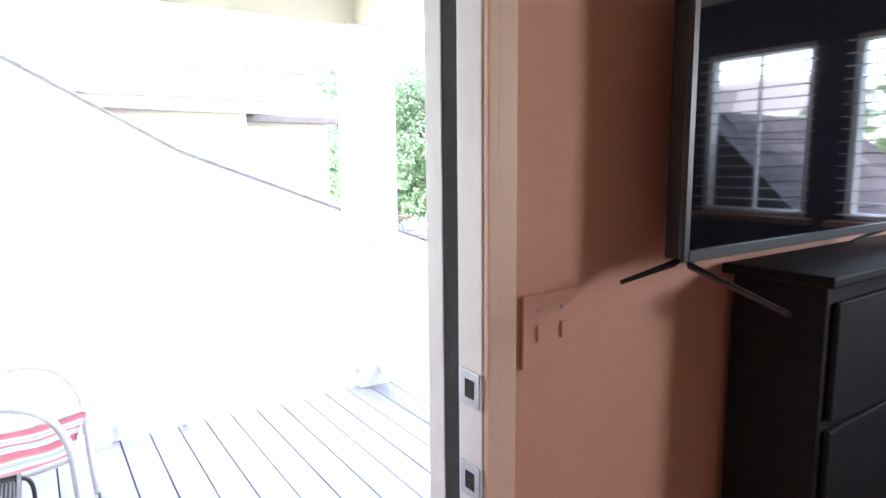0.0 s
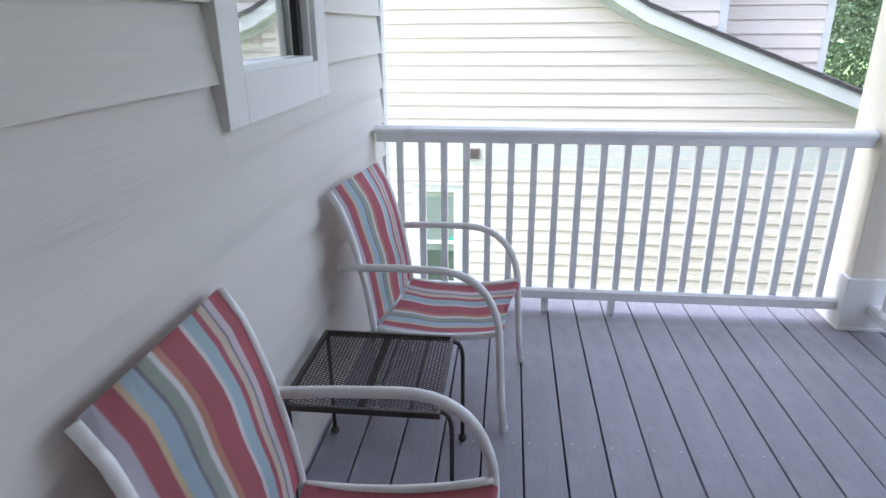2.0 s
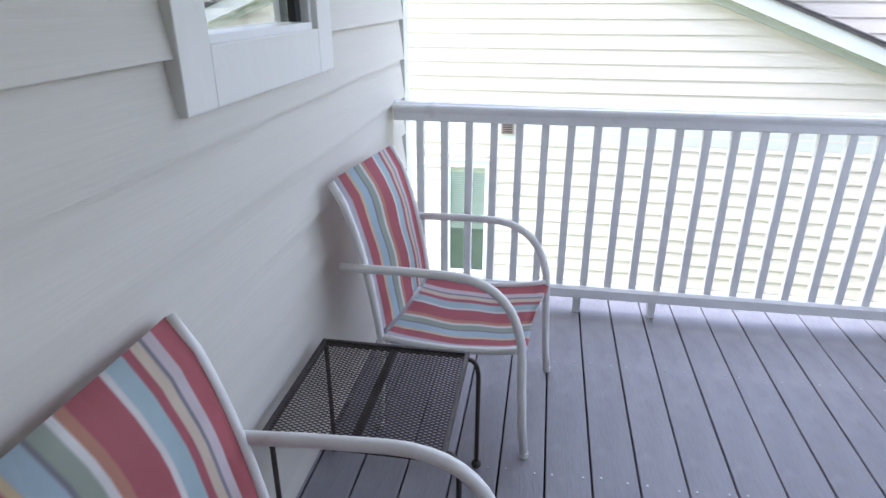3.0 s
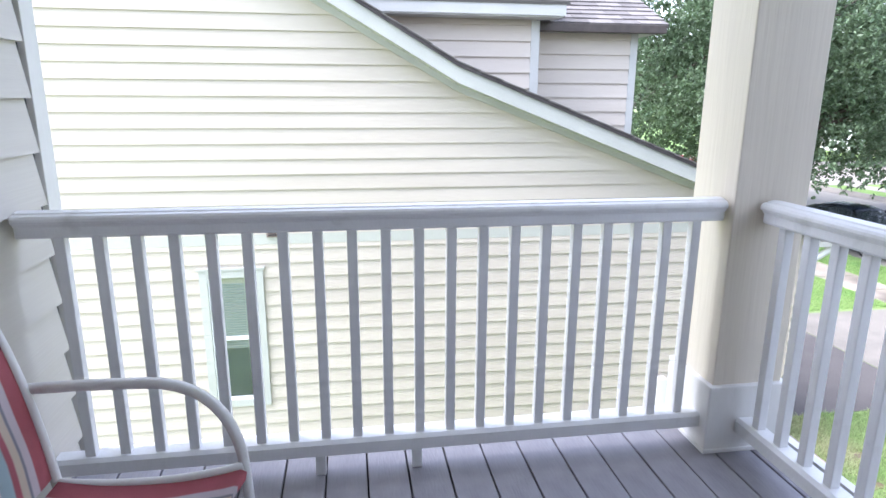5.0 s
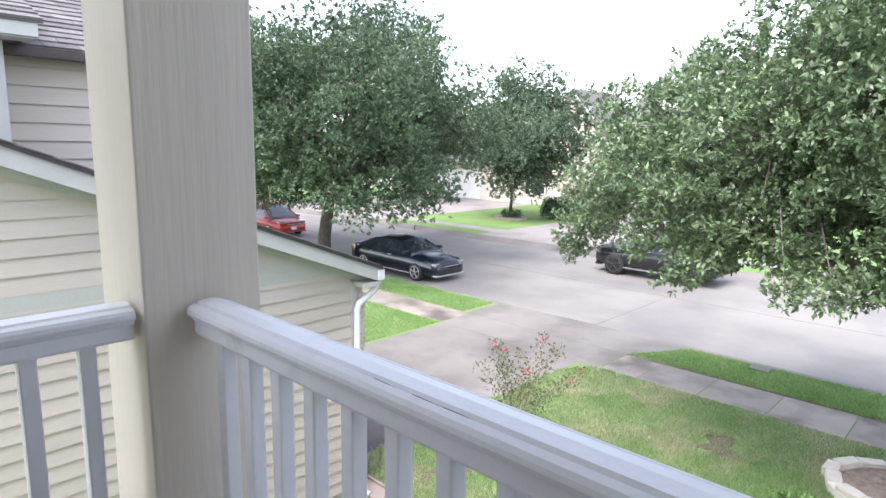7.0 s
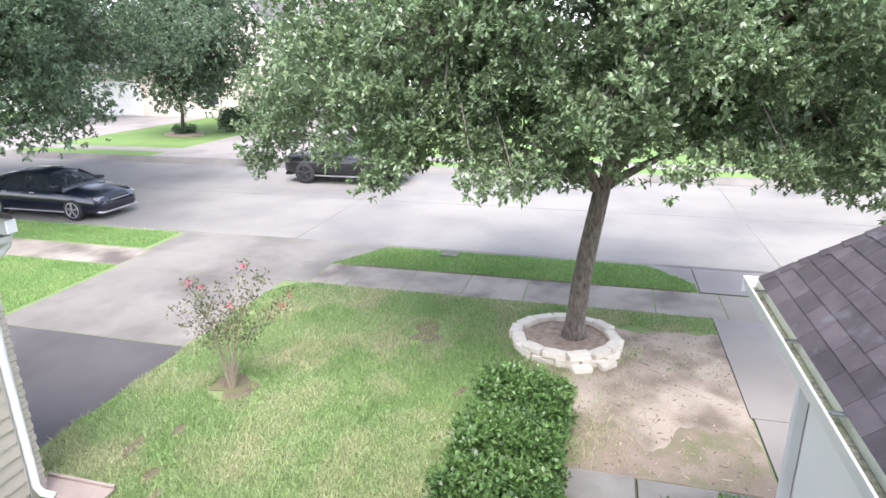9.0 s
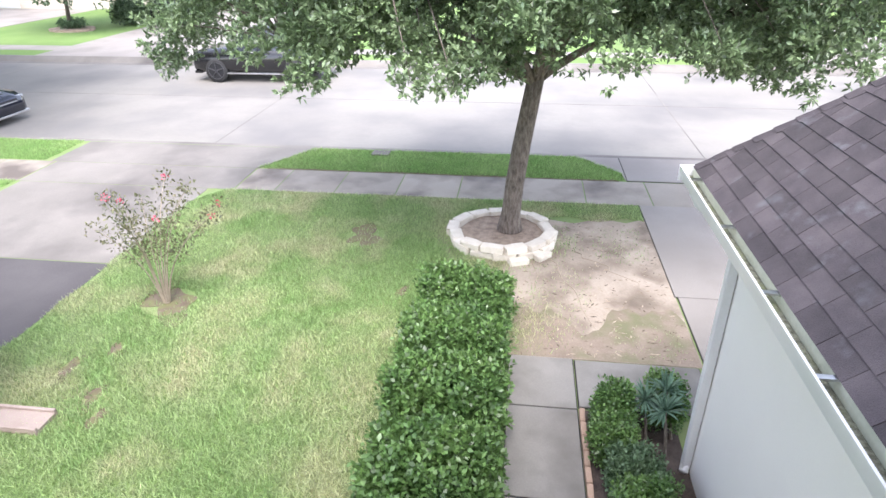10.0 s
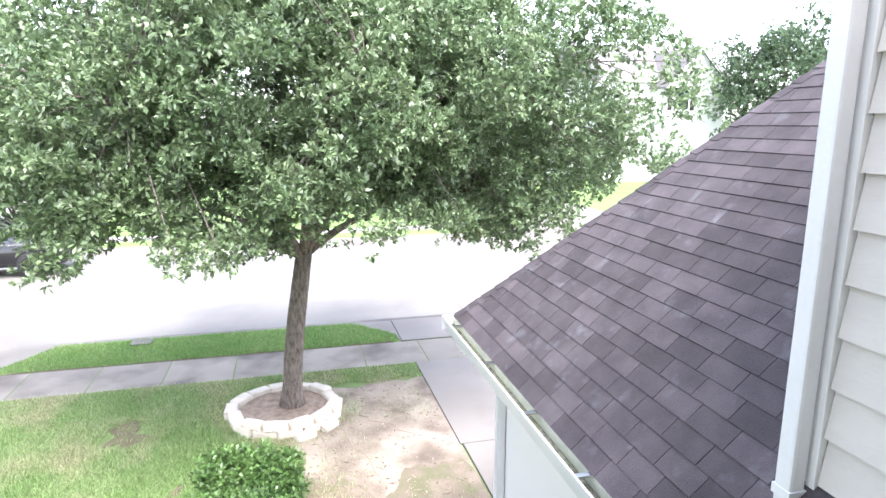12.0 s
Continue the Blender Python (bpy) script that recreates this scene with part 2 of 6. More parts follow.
STEEL_W = mat("white_powder_coat", (0.84, 0.83, 0.81), (0.78, 0.77, 0.75), 0.32, 7, 90, 0.05,
              stain=(0.55, 0.50, 0.42), stain_scale=14, stain_at=0.76)
IRON = mat("dark_brown_iron", (0.045, 0.036, 0.032), (0.075, 0.060, 0.053), 0.5, 12, 90, 0.15, metal=0.3)
VENTM = mat("brown_vent", (0.16, 0.11, 0.10), (0.22, 0.16, 0.14), 0.6, 8, 60, 0.05)
BLIND = mat("pale_green_blind", (0.225, 0.25, 0.24), (0.27, 0.295, 0.285), 0.6, 5, 60, 0)
BLIND_W = mat("white_blind", (0.74, 0.73, 0.70), (0.78, 0.77, 0.74), 0.5, 5, 60, 0)
# darker copy of the green blind, with the shade behind the lower sash in it
DIM_BLIND = mat("shaded_green_blind", (0.045, 0.056, 0.054), (0.07, 0.085, 0.082), 0.6, 5, 60, 0)
PANE = glass("window_pane", clear=0.3)
PANE_D = glass("tinted_pane", (0.92, 0.95, 0.94), clear=0.965)
PAINT_K = mat("dark_blue_car_paint", (0.006, 0.008, 0.016), (0.010, 0.013, 0.024), 0.12, 2, 20, 0, spec=0.8)
PAINT_B = mat("black_car_paint", (0.008, 0.008, 0.009), (0.014, 0.014, 0.015), 0.18, 2, 20, 0, spec=0.7)
PAINT_R = mat("red_car_paint", (0.33, 0.025, 0.022), (0.38, 0.035, 0.03), 0.18, 2, 20, 0, spec=0.7)
CARGLASS = mat("dark_car_glass", (0.02, 0.025, 0.03), (0.03, 0.035, 0.04), 0.05, 2, 20, 0, spec=0.9)
TYRE = mat("tyre_rubber", (0.018, 0.018, 0.018), (0.03, 0.03, 0.03), 0.85, 20, 90, 0.1)
RIM = mat("alloy_rim", (0.55, 0.55, 0.56), (0.62, 0.62, 0.63), 0.3, 9, 60, 0, metal=0.9)
RIM_D = mat("dark_alloy_rim", (0.08, 0.08, 0.085), (0.14, 0.14, 0.145), 0.35, 9, 60, 0, metal=0.7)
LAMP_W = mat("headlight_lens", (0.26, 0.27, 0.28), (0.40, 0.41, 0.42), 0.12, 9, 60, 0)
LAMP_R = mat("tail_light_lens", (0.45, 0.04, 0.02), (0.55, 0.09, 0.03), 0.15, 9, 60, 0)
SLING = stripes("striped_sling_cloth", [
    (0.0, (0.46, 0.42, 0.46)), (0.05, (0.40, 0.075, 0.10)), (0.15, (0.56, 0.44, 0.27)), (0.18, (0.36, 0.45, 0.50)),
    (0.27, (0.22, 0.21, 0.24)), (0.29, (0.31, 0.35, 0.29)), (0.36, (0.60, 0.58, 0.57)), (0.395, (0.46, 0.20, 0.13)),
    (0.44, (0.40, 0.075, 0.10)), (0.60, (0.60, 0.57, 0.56)), (0.63, (0.36, 0.46, 0.49)), (0.72, (0.40, 0.08, 0.11)),
    (0.765, (0.56, 0.47, 0.38)), (0.82, (0.23, 0.22, 0.26)), (0.84, (0.55, 0.48, 0.50)), (0.90, (0.42, 0.075, 0.10))])

# ---------------------------------------------------------------- building helpers


def box(bm, x0, y0, z0, x1, y1, z1, bevel=0.0):
    r = bmesh.ops.create_cube(bm, size=1.0, matrix=Matrix.Translation(((x0 + x1) / 2, (y0 + y1) / 2, (z0 + z1) / 2))
                              @ Matrix.Diagonal((abs(x1 - x0), abs(y1 - y0), abs(z1 - z0), 1)))
    if bevel:
        es = list({e for v in r["verts"] for e in v.link_edges})
        bmesh.ops.bevel(bm, geom=es, offset=bevel, segments=2, affect="EDGES", profile=0.6)
    return bm


def boxes(*rows, bevel=0.0):
    bm = bmesh.new()
    for r in rows:
        box(bm, *r, bevel=bevel)
    return bm


def tube(bm, pts, r, seg=8, r_end=None, flat=1.0):
    """A round bar along pts, with closed ends; r_end: its radius at the last point."""
    pts = [Vector(p) for p in pts]
    rings, side = [], None
    for i, p in enumerate(pts):
        d = (pts[min(i + 1, len(pts) - 1)] - pts[max(i - 1, 0)]).normalized()
        ref = side if side else (Vector((0, 0, 1)) if abs(d.z) < 0.9 else Vector((1, 0, 0)))
        u = (ref - d * ref.dot(d)).normalized()
        side, v = u, d.cross(u)
        f = i / max(len(pts) - 1, 1)
        rr = r if r_end is None else r + (r_end - r) * f
        rings.append([bm.verts.new(p + (u * math.cos(a) * flat + v * math.sin(a)) * rr)
                      for a in (2 * math.pi * k / seg for k in range(seg))])
    for a, b in zip(rings, rings[1:]):
        for k in range(seg):
            bm.faces.new((a[k], a[(k + 1) % seg], b[(k + 1) % seg], b[k]))
    bm.faces.new(rings[0][::-1])
    bm.faces.new(rings[-1])
    return bm


def arc(p0, p1, p2, n=8):
    """Points of a curve from p0 to p2 that bends towards p1."""
    p0, p1, p2 = Vector(p0), Vector(p1), Vector(p2)
    return [p0 * (1 - s) ** 2 + p1 * 2 * s * (1 - s) + p2 * s * s for s in (k / n for k in range(n + 1))]


def prism(bm, outline, axis, a, b):
    """A plate: a flat outline of 2D points pushed from a to b along axis (0, 1 or 2)."""
    def at(p, w):
        q = list(p)
        q.insert(axis, w)
        return bm.verts.new(q)
    lo, hi = [at(p, a) for p in outline], [at(p, b) for p in outline]
    n = len(outline)
    bm.faces.new(lo)
    bm.faces.new(hi[::-1])
    for i in range(n):
        bm.faces.new((lo[i], hi[i], hi[(i + 1) % n], lo[(i + 1) % n]))
    bmesh.ops.recalc_face_normals(bm, faces=bm.faces)
    return bm


def mesh_of(name, bm, material, smooth=False):
    bmesh.ops.recalc_face_normals(bm, faces=bm.faces)
    me = bpy.data.meshes.new(name)
    bm.to_mesh(me)
    bm.free()
    me.materials.append(material)
    if smooth:
        me.shade_smooth()
    return me


def part(name, bm, material, parent, label="", smooth=False, kind=""):
    ob = new(name, mesh_of(name, bm, material, smooth))
    ob.parent = parent
    return tagged(ob, label=label, kind=kind)


def shared(name, me, parent, m=None):
    """A piece on a mesh that others use too."""
    ob = new(name, me)
    ob.parent = parent
    if m is not None:
        ob.matrix_basis = m
    return ob


def thing(name, label, category, group="", at=(0, 0, 0), turn=0.0):
    ob = new(name)
    ob.empty_display_size = 0.1
    ob.matrix_basis = pose(*at, 0, 0, turn)
    return tagged(ob, label, category, group)


def setting(name, bm, material, label, smooth=False):
    return tagged(new(name, mesh_of(name, bm, material, smooth)), label, kind="structure")


def raw(name, verts, faces, material, parent=None, label="", kind=""):
    me = bpy.data.meshes.new(name)
    me.from_pydata(verts, [], faces)
    me.materials.append(material)
    ob = new(name, me)
    ob.parent = parent
    return tagged(ob, label=label, kind=kind)


def lap_board(bm, axis, plane, out, u0a, u1a, u0b, u1b, z0, z1, thick=0.014, thin=0.003):
    """One lap board on a wall across axis at plane, facing out (+1/-1): from u0a..u1a at its foot to u0b..u1b at its head."""
    def p(w, u, z):
        return bm.verts.new((w, u, z) if axis == 0 else (u, w, z))
    a, b = plane + out * thick, plane + out * thin
    v = [p(plane, u0a, z0), p(plane, u1a, z0), p(a, u1a, z0), p(a, u0a, z0),
         p(plane, u0b, z1), p(plane, u1b, z1), p(b, u1b, z1), p(b, u0b, z1)]
    for f in ((0, 1, 2, 3), (4, 5, 6, 7), (0, 1, 5, 4), (3, 2, 6, 7), (0, 3, 7, 4), (1, 2, 6, 5)):
        bm.faces.new([v[i] for i in f])


def lap_siding(parent, axis, plane, out, u0, u1, z0, z1, step, material, holes=(), high=None, thick=0.014):
    """Lap boards from z0 to z1, each a piece; holes: (u0, u1, z0, z1); high(z): the end of the wall at that height."""
    z = z0
    while z < z1 - 0.01:
        zt = min(z + step, z1)
        spans = [(u0, u1)]
        for h0, h1, hz0, hz1 in holes:
            if z < hz1 - 0.01 and zt > hz0 + 0.01:
                cut = []
                for a, b in spans:
                    if h0 > a:
                        cut.append((a, min(b, h0)))
                    if h1 < b:
                        cut.append((max(a, h1), b))
                spans = [s for s in cut if s[1] - s[0] > 0.01]
        for h0, h1, hz0, hz1 in holes:
            for za, zb in ((z, hz0), (hz1, zt)):
                if z < za + 0.001 and zb < zt + 0.001 and 0.012 < zb - za < step - 0.005:
                    bm = bmesh.new()
                    lap_board(bm, axis, plane, out, h0, h1, h0, h1, za, zb, thick - (thick - 0.003) * (za - z) / step,
                              thick - (thick - 0.003) * (zb - z) / step)
                    part("siding_board", bm, material, parent)
        for a, b in spans:
            ba, bb = (min(b, high(z)), min(b, high(zt))) if high else (b, b)
            if ba - a > 0.02:
                bm = bmesh.new()
                lap_board(bm, axis, plane, out, a, ba, a, max(bb, a + 0.01), z, zt + 0.012, thick)
                part("siding_board", bm, material, parent)
        z = zt


def leaf_cloud(name, centres, radii, count, length, width, material, parent, rng, kind="", up=0.35, squash=1.0, label="", tuft=1):
    """Many small pointed leaves scattered in clumps round the centres."""
    centres, radii = np.asarray(centres, float), np.asarray(radii, float)
    k = len(centres) * count
    c = np.repeat(centres, count, 0)
    r = np.repeat(radii, count)
    d = rng.normal(size=(k, 3))
    d /= np.linalg.norm(d, axis=1)[:, None]
    pos = c + d * (r * rng.uniform(0.25, 1.0, k) ** 0.6)[:, None] * np.array([1, 1, squash])
    if tuft > 1:      # leaves of one tuft spring from one twig end
        pos = np.repeat(pos[::tuft], tuft, 0)[:k] + rng.normal(size=(k, 3)) * length * 0.12
        d = np.repeat(d[::tuft], tuft, 0)[:k]
    axis = d * 0.8 + rng.normal(size=(k, 3)) * 0.7 + np.array([0, 0, up])
    axis /= np.linalg.norm(axis, axis=1)[:, None]
    side = np.cross(axis, rng.normal(size=(k, 3)) * 0.6 + np.array([0, 0, 1.0]))
    side /= np.linalg.norm(side, axis=1)[:, None] + 1e-9
    normal = np.cross(side, axis)
    ln = length * rng.uniform(0.65, 1.3, k)[:, None]
    wd = width * rng.uniform(0.7, 1.25, k)[:, None]
    v = np.stack([pos, pos + axis * ln * 0.5 + side * wd * 0.5 + normal * wd * 0.18,
                  pos + axis * ln - normal * ln * 0.08, pos + axis * ln * 0.5 - side * wd * 0.5 + normal * wd * 0.18], 1).reshape(-1, 3)
    me = bpy.data.meshes.new(name)
    me.vertices.add(4 * k)
    me.vertices.foreach_set("co", v.astype(np.float32).ravel())
    me.loops.add(4 * k)
    me.loops.foreach_set("vertex_index", np.arange(4 * k, dtype=np.int32))
    me.polygons.add(k)
    me.polygons.foreach_set("loop_start", np.arange(0, 4 * k, 4, dtype=np.int32))
    me.update(calc_edges=True)
    me.materials.append(material)
    ob = new(name, me)
    ob.parent = parent
    return tagged(ob, label=label, kind=kind)

# ---------------------------------------------------------------- ground, road, walks
GZ = -3.15          # lawn level; the balcony floor is z = 0
ground = setting("ground", boxes((-300, -300, -3.75, 300, 300, -3.45)), GRASS, "flat grassy ground reaching to the horizon")
setting("lawn", boxes((-14, -60, -3.44, 16.05, 120, GZ)), GRASS, "green front lawn with yellowed patches of turf")
setting("lawn_across", boxes((27.1, -90, -3.44, 140, 150, GZ)), LAWN_FAR, "green lawns across the street")
road = setting("road", boxes((16.7, -90, -3.44, 26.45, 150, -3.35)), ROADM, "pale concrete residential street")
bm = bmesh.new()
for y in (-2.1, -14.1, 9.9, 21.9, 33.9):
    box(bm, 16.7, y, -3.349, 26.45, y + 0.025, -3.346)
box(bm, 21.55, -90, -3.349, 21.575, 150, -3.346)
part("road_joint", bm, CONCRETE_D, road, "dark tar joint between road slabs")
for nm, x0, x1, flip in (("kerb", 16.05, 16.7, False), ("kerb_across", 26.45, 27.1, True)):
    bm = bmesh.new()
    zs = [(x0, -3.15), (x0 + 0.16, -3.145), (x0 + 0.34, -3.27), (x0 + 0.42, -3.335), (x1, -3.342), (x1, -3.44), (x0, -3.44)]
    if flip:
        zs = [(x0 + x1 - x, z) for x, z in zs]
    prism(bm, zs, 1, -90, 150)
    setting(nm, bm, CONCRETE_D, "rounded concrete kerb and gutter along the street")


def slabs(name, rows, material, label, top=GZ + 0.006, gap=0.02):
    """Concrete slabs with open joints: rows of (x0, y0, x1, y1)."""
    base = setting(name, boxes(*[(a, b, GZ - 0.2, c, d, top - 0.012) for a, b, c, d in rows]), DARK, label)
    for a, b, c, d in rows:
        bm = boxes((a + gap / 2, b + gap / 2, top - 0.06, c - gap / 2, d - gap / 2, top), bevel=0.006)
        part("slab", bm, material, base)
    return base


slabs("pavement", [(13.36, 7.0, 14.58, 7.83)] + [(13.36, y, 14.58, y + 1.22) for y in np.arange(-5.2, 7.8, 1.22) if y < 7.8 - 1.2] +
      [(13.36, y, 14.58, y + 1.22) for y in np.arange(12.6, 40, 1.22)], WALKC, "concrete sidewalk stained dark by damp")
# upper slab, as far as the joint, in one darker tone
slabs("driveway_upper", [(6.95, 8.42, 10.2, 12.5)], SLAB_DARK, "dark upper driveway slab next door")
slabs("driveway_next_door", [(10.2, 8.36, 13.36, 12.5), (13.36, 7.84, 14.58, 12.58), (14.58, 7.86, 16.03, 12.75)],
      CONCRETE_D, "weathered grey concrete driveway")
slabs("driveway_own", [(7.1, -6.0, 10.15, -0.08), (10.15, -6.0, 13.36, -0.04), (14.60, -6.0, 16.03, 0.0)], CONCRETE,
      "pale concrete driveway beside the garage", top=GZ + 0.02)
slabs("front_walk", [(3.6, 1.44, 5.3, 2.2), (5.3, 1.44, 6.5, 2.2), (6.5, 1.44, 7.71, 2.2), (7.71, 1.44, 8.59, 2.2), (7.75, 0.0, 8.57, 1.43)],
      FRONTC, "grey concrete front walk", top=GZ + 0.03)
slabs("pavement_across", [(28.3, y, 29.5, y + 1.5) for y in np.arange(-40, 80, 1.5)], CONCRETE, "sidewalk across the street")
for i, (y0, y1, x1) in enumerate(((15.0, 22.9, 46.9), (31.2, 43.4, 43.9), (-14, -7, 44.9), (-34, -28, 44.9))):
    setting(f"driveway_across_{i + 1}", boxes((27.0, y0, GZ - 0.2, x1, y1, GZ + 0.012)), CONCRETE, "pale concrete driveway across the street")

bm = bmesh.new()
prism(bm, [(14.60, 7.87), (14.60, 7.80), (15.30, 7.40), (16.03, 6.88), (16.03, 7.87)], 2, GZ - 0.2, GZ + 0.010)
setting("driveway_flare", bm, CONCRETE_D, "flared concrete edge of the driveway next door")
bm = bmesh.new()
prism(bm, [(14.60, 0.004), (16.03, 0.004), (16.03, 0.98), (15.3, 0.30), (15.02, 0.06)], 2, GZ - 0.2, GZ + 0.010)
setting("driveway_flare_own", bm, CONCRETE, "flared concrete edge of the garage driveway")
bm = bmesh.new()
prism(bm, [(14.585, y) if k == 0 else (14.64 + 0.035 * math.sin(y * 3.1) + 0.02 * math.sin(y * 9), y) for k, ys in ((0, (0.15, 7.6)), (1, [7.6 - 0.15 * j for j in range(50)])) for y in ys], 2, GZ - 0.05, GZ + 0.007)
setting("verge_soil", bm, PATCH, "dark soil strip between verge and sidewalk")

# dirt under the tree, with an uneven edge


def blob(cx, cy, rx, ry, n, rough, z, thick, seed):
    r2 = np.random.default_rng(seed)
    ph = r2.uniform(0, 6.28, 5)
    pts = []
    for k in range(n):
        a = 2 * math.pi * k / n
        w = 1 + sum(rough / (j + 1) * math.sin((j + 2) * a + ph[j]) for j in range(5))
        pts.append((cx + rx * w * math.cos(a), cy + ry * w * math.sin(a)))
    bm = bmesh.new()
    prism(bm, pts, 2, z - thick, z)
    return bm


bm = bmesh.new()
edge = [(8.6, -0.06), (8.6, 2.25)]
edge += [(8.6 + 0.33 * k, 2.25 + 0.12 * math.sin(k * 2.1) + (0.25 if 4 < k < 9 else 0)) for k in range(1, 8)]
edge += [(11.0, 3.2), (11.5, 3.5), (12.0, 3.45), (12.5, 3.1), (12.75, 2.4), (12.6, 1.7), (12.45, 1.2), (12.7, 0.7), (12.55, 0.3), (12.75, -0.05)]
prism(bm, edge, 2, GZ - 0.02, GZ + 0.008)
setting("dirt", bm, DIRT, "bare sandy dirt worn under the tree")
bm = bmesh.new()
prism(bm, [(8.61, -0.05), (8.61, 2.2)] + [(9.55 + 0.28 * math.sin(y * 3.7) + 0.16 * math.sin(y * 8.3 + 1) + 0.06 * math.sin(y * 23), y) for y in [2.2 - 0.075 * k for k in range(31)]], 2, GZ - 0.02, GZ + 0.0095)
setting("damp_soil", bm, mat("damp_brown_soil", (0.20, 0.155, 0.118), (0.31, 0.25, 0.195), 0.95, 2.2, 40, 0.7, stain=(0.17, 0.165, 0.09), stain_scale=2.4, stain_at=0.58), "darker damp soil beside the front walk")
setting("bare_patch", blob(11.6, 4.7, 0.40, 0.30, 90, 0.45, GZ + 0.008, 0.02, 3), PATCH, "small bare patch in the lawn")
SPOTS = ((7.75, 7.35, 0.16), (8.15, 7.0, 0.13), (7.3, 6.75, 0.15), (9.9, 3.75, 0.12), (10.6, 3.3, 0.14), (7.0, 6.5, 0.12))
for k, (px, py, pr) in enumerate(SPOTS):
    setting(f"bare_spot_{k + 1}", blob(px, py, pr * 1.1, pr * 0.7, 50, 0.45, GZ + 0.007, 0.02, 30 + k), PATCH, "small worn spot in the lawn")
setting("shrub_bed", blob(9.25, 6.92, 0.40, 0.36, 90, 0.4, GZ + 0.008, 0.02, 4), PATCH, "bare soil round the shrub")
setting("planting_bed", boxes((4.2, 0.46, GZ - 0.1, 7.72, 1.42, GZ + 0.014)), SOIL, "dark soil bed beside the garage wall")
# surface roots
roots = thing("tree_roots", "thin grey roots creeping over the bare dirt", "roots")
for k, (a, b, c) in enumerate((((11.2, 1.9), (10.2, 1.9), (8.7, 1.55)), ((11.2, 1.7), (10.0, 1.2), (8.7, 1.05)), 
                               ((11.4, 1.3), (10.9, 0.7), (10.0, 0.1))  )):
    bm = bmesh.new()
    pts = [p + Vector((0, 0.055 * math.sin(i * 1.9 + k * 2) + 0.03 * math.sin(i * 4.1), 0)) for i, p in enumerate(arc((*a, GZ + 0.010), (*b, GZ + 0.012), (*c, GZ + 0.002), 10))]
    tube(bm, pts, 0.011, 6, 0.004)
    part("root", bm, ROOTM, roots, smooth=True)

# grass blades on the near lawn


def blades(name, count, inside, x0, x1, y0, y1, height, rng, label, z=GZ, material=None):
    x, y = rng.uniform(x0, x1, count), rng.uniform(y0, y1, count)
    keep = inside(x, y)
    x, y = x[keep], y[keep]
    k = len(x)
    a, lean = rng.uniform(0, 6.283, k), rng.normal(0, 0.55, (k, 2))
    thin = 0.5 + 0.5 * np.sin(x * 1.7 + np.sin(y * 1.3) * 2) * np.sin(y * 1.1 + 1)
    h = height * rng.uniform(0.5, 1.3, k) * (0.75 + 0.4 * thin)
    w = 0.006
    base = np.stack([x, y, np.full(k, z)], 1)
    s = np.stack([np.cos(a) * w, np.sin(a) * w, np.zeros(k)], 1)
    tip = base + np.stack([lean[:, 0] * h, lean[:, 1] * h, h], 1)
    v = np.stack([base - s, base + s, tip], 1).reshape(-1, 3)
    me = bpy.data.meshes.new(name)
    me.vertices.add(3 * k)
    me.vertices.foreach_set("co", v.astype(np.float32).ravel())
    me.loops.add(3 * k)
    me.loops.foreach_set("vertex_index", np.arange(3 * k, dtype=np.int32))
    me.polygons.add(k)
    me.polygons.foreach_set("loop_start", np.arange(0, 3 * k, 3, dtype=np.int32))
    me.update(calc_edges=True)
    me.materials.append(material or BLADE)
    return tagged(new(name, me), label, "grass", kind="stuff")


def on_lawn(x, y):
    edge_n = 8.41 - np.clip((x - 12.6) / 0.8, 0, 1) * 0.50 + 0.04 * np.sin(x * 5)
    ok = (y < edge_n) & (x < 13.34)
    dirt = (x > 8.5) & (x < 12.65 + 0.1 * np.sin(y * 6)) & (y < 2.25 + 0.12 * np.sin(x * 6))
    walk_ = (x < 8.6) & (y < 3.3)
    ring = (x - 11.85) ** 2 + (y - 2.4) ** 2 < 0.86 ** 2
    bare = ((x - 11.6) / 0.42) ** 2 + ((y - 4.7) / 0.33) ** 2 < 1
    for px, py, pr in SPOTS:
        bare |= ((x - px) / pr) ** 2 + ((y - py) / (pr * 0.6)) ** 2 < 1
    bed = (x - 9.25) ** 2 + (y - 6.92) ** 2 < 0.36 ** 2
    stray = rb.uniform(0, 1, len(x)) < 0.5 * np.clip((y - 1.3 + 0.3 * np.sin(x * 2.3)) / 1.1, 0, 1) * (0.5 + 0.5 * np.sin(x * 3.1 + y * 2))
    return ok & ~walk_ & ~ring & ~(dirt & ~stray) & ~((bare | bed) & (rb.uniform(0, 1, len(x)) > 0.06))


rb = np.random.default_rng(11)
blades("lawn_grass", 330000, on_lawn, 5.2, 13.34, -0.02, 8.46, 0.060, rb, "short green lawn grass with paler dry tufts")
blades("verge_grass", 110000, lambda x, y: (x < 16.02) & ((y < 7.78 - (x - 14.7) * 0.62) & (y > 0.06 + 0.85 * np.clip(x - 15.05, 0, 1)) | (y > 12.9)),
       14.62, 16.02, 0, 21, 0.06, rb, "green verge grass between sidewalk and street", material=BLADE_V)
blades("verge_grass_next_door", 70000, lambda x, y: y > 12.6, 9.5, 13.34, 12.5, 19, 0.06, rb, "green grass beyond the driveway next door", material=BLADE_V)
blades("sparse_grass", 2600, lambda x, y: np.sin(x * 2.2 + 1) * np.sin(y * 3.1) > 0.15, 8.7, 12.5, 0.0, 2.2, 0.04, rb, "sparse weeds on the bare dirt")

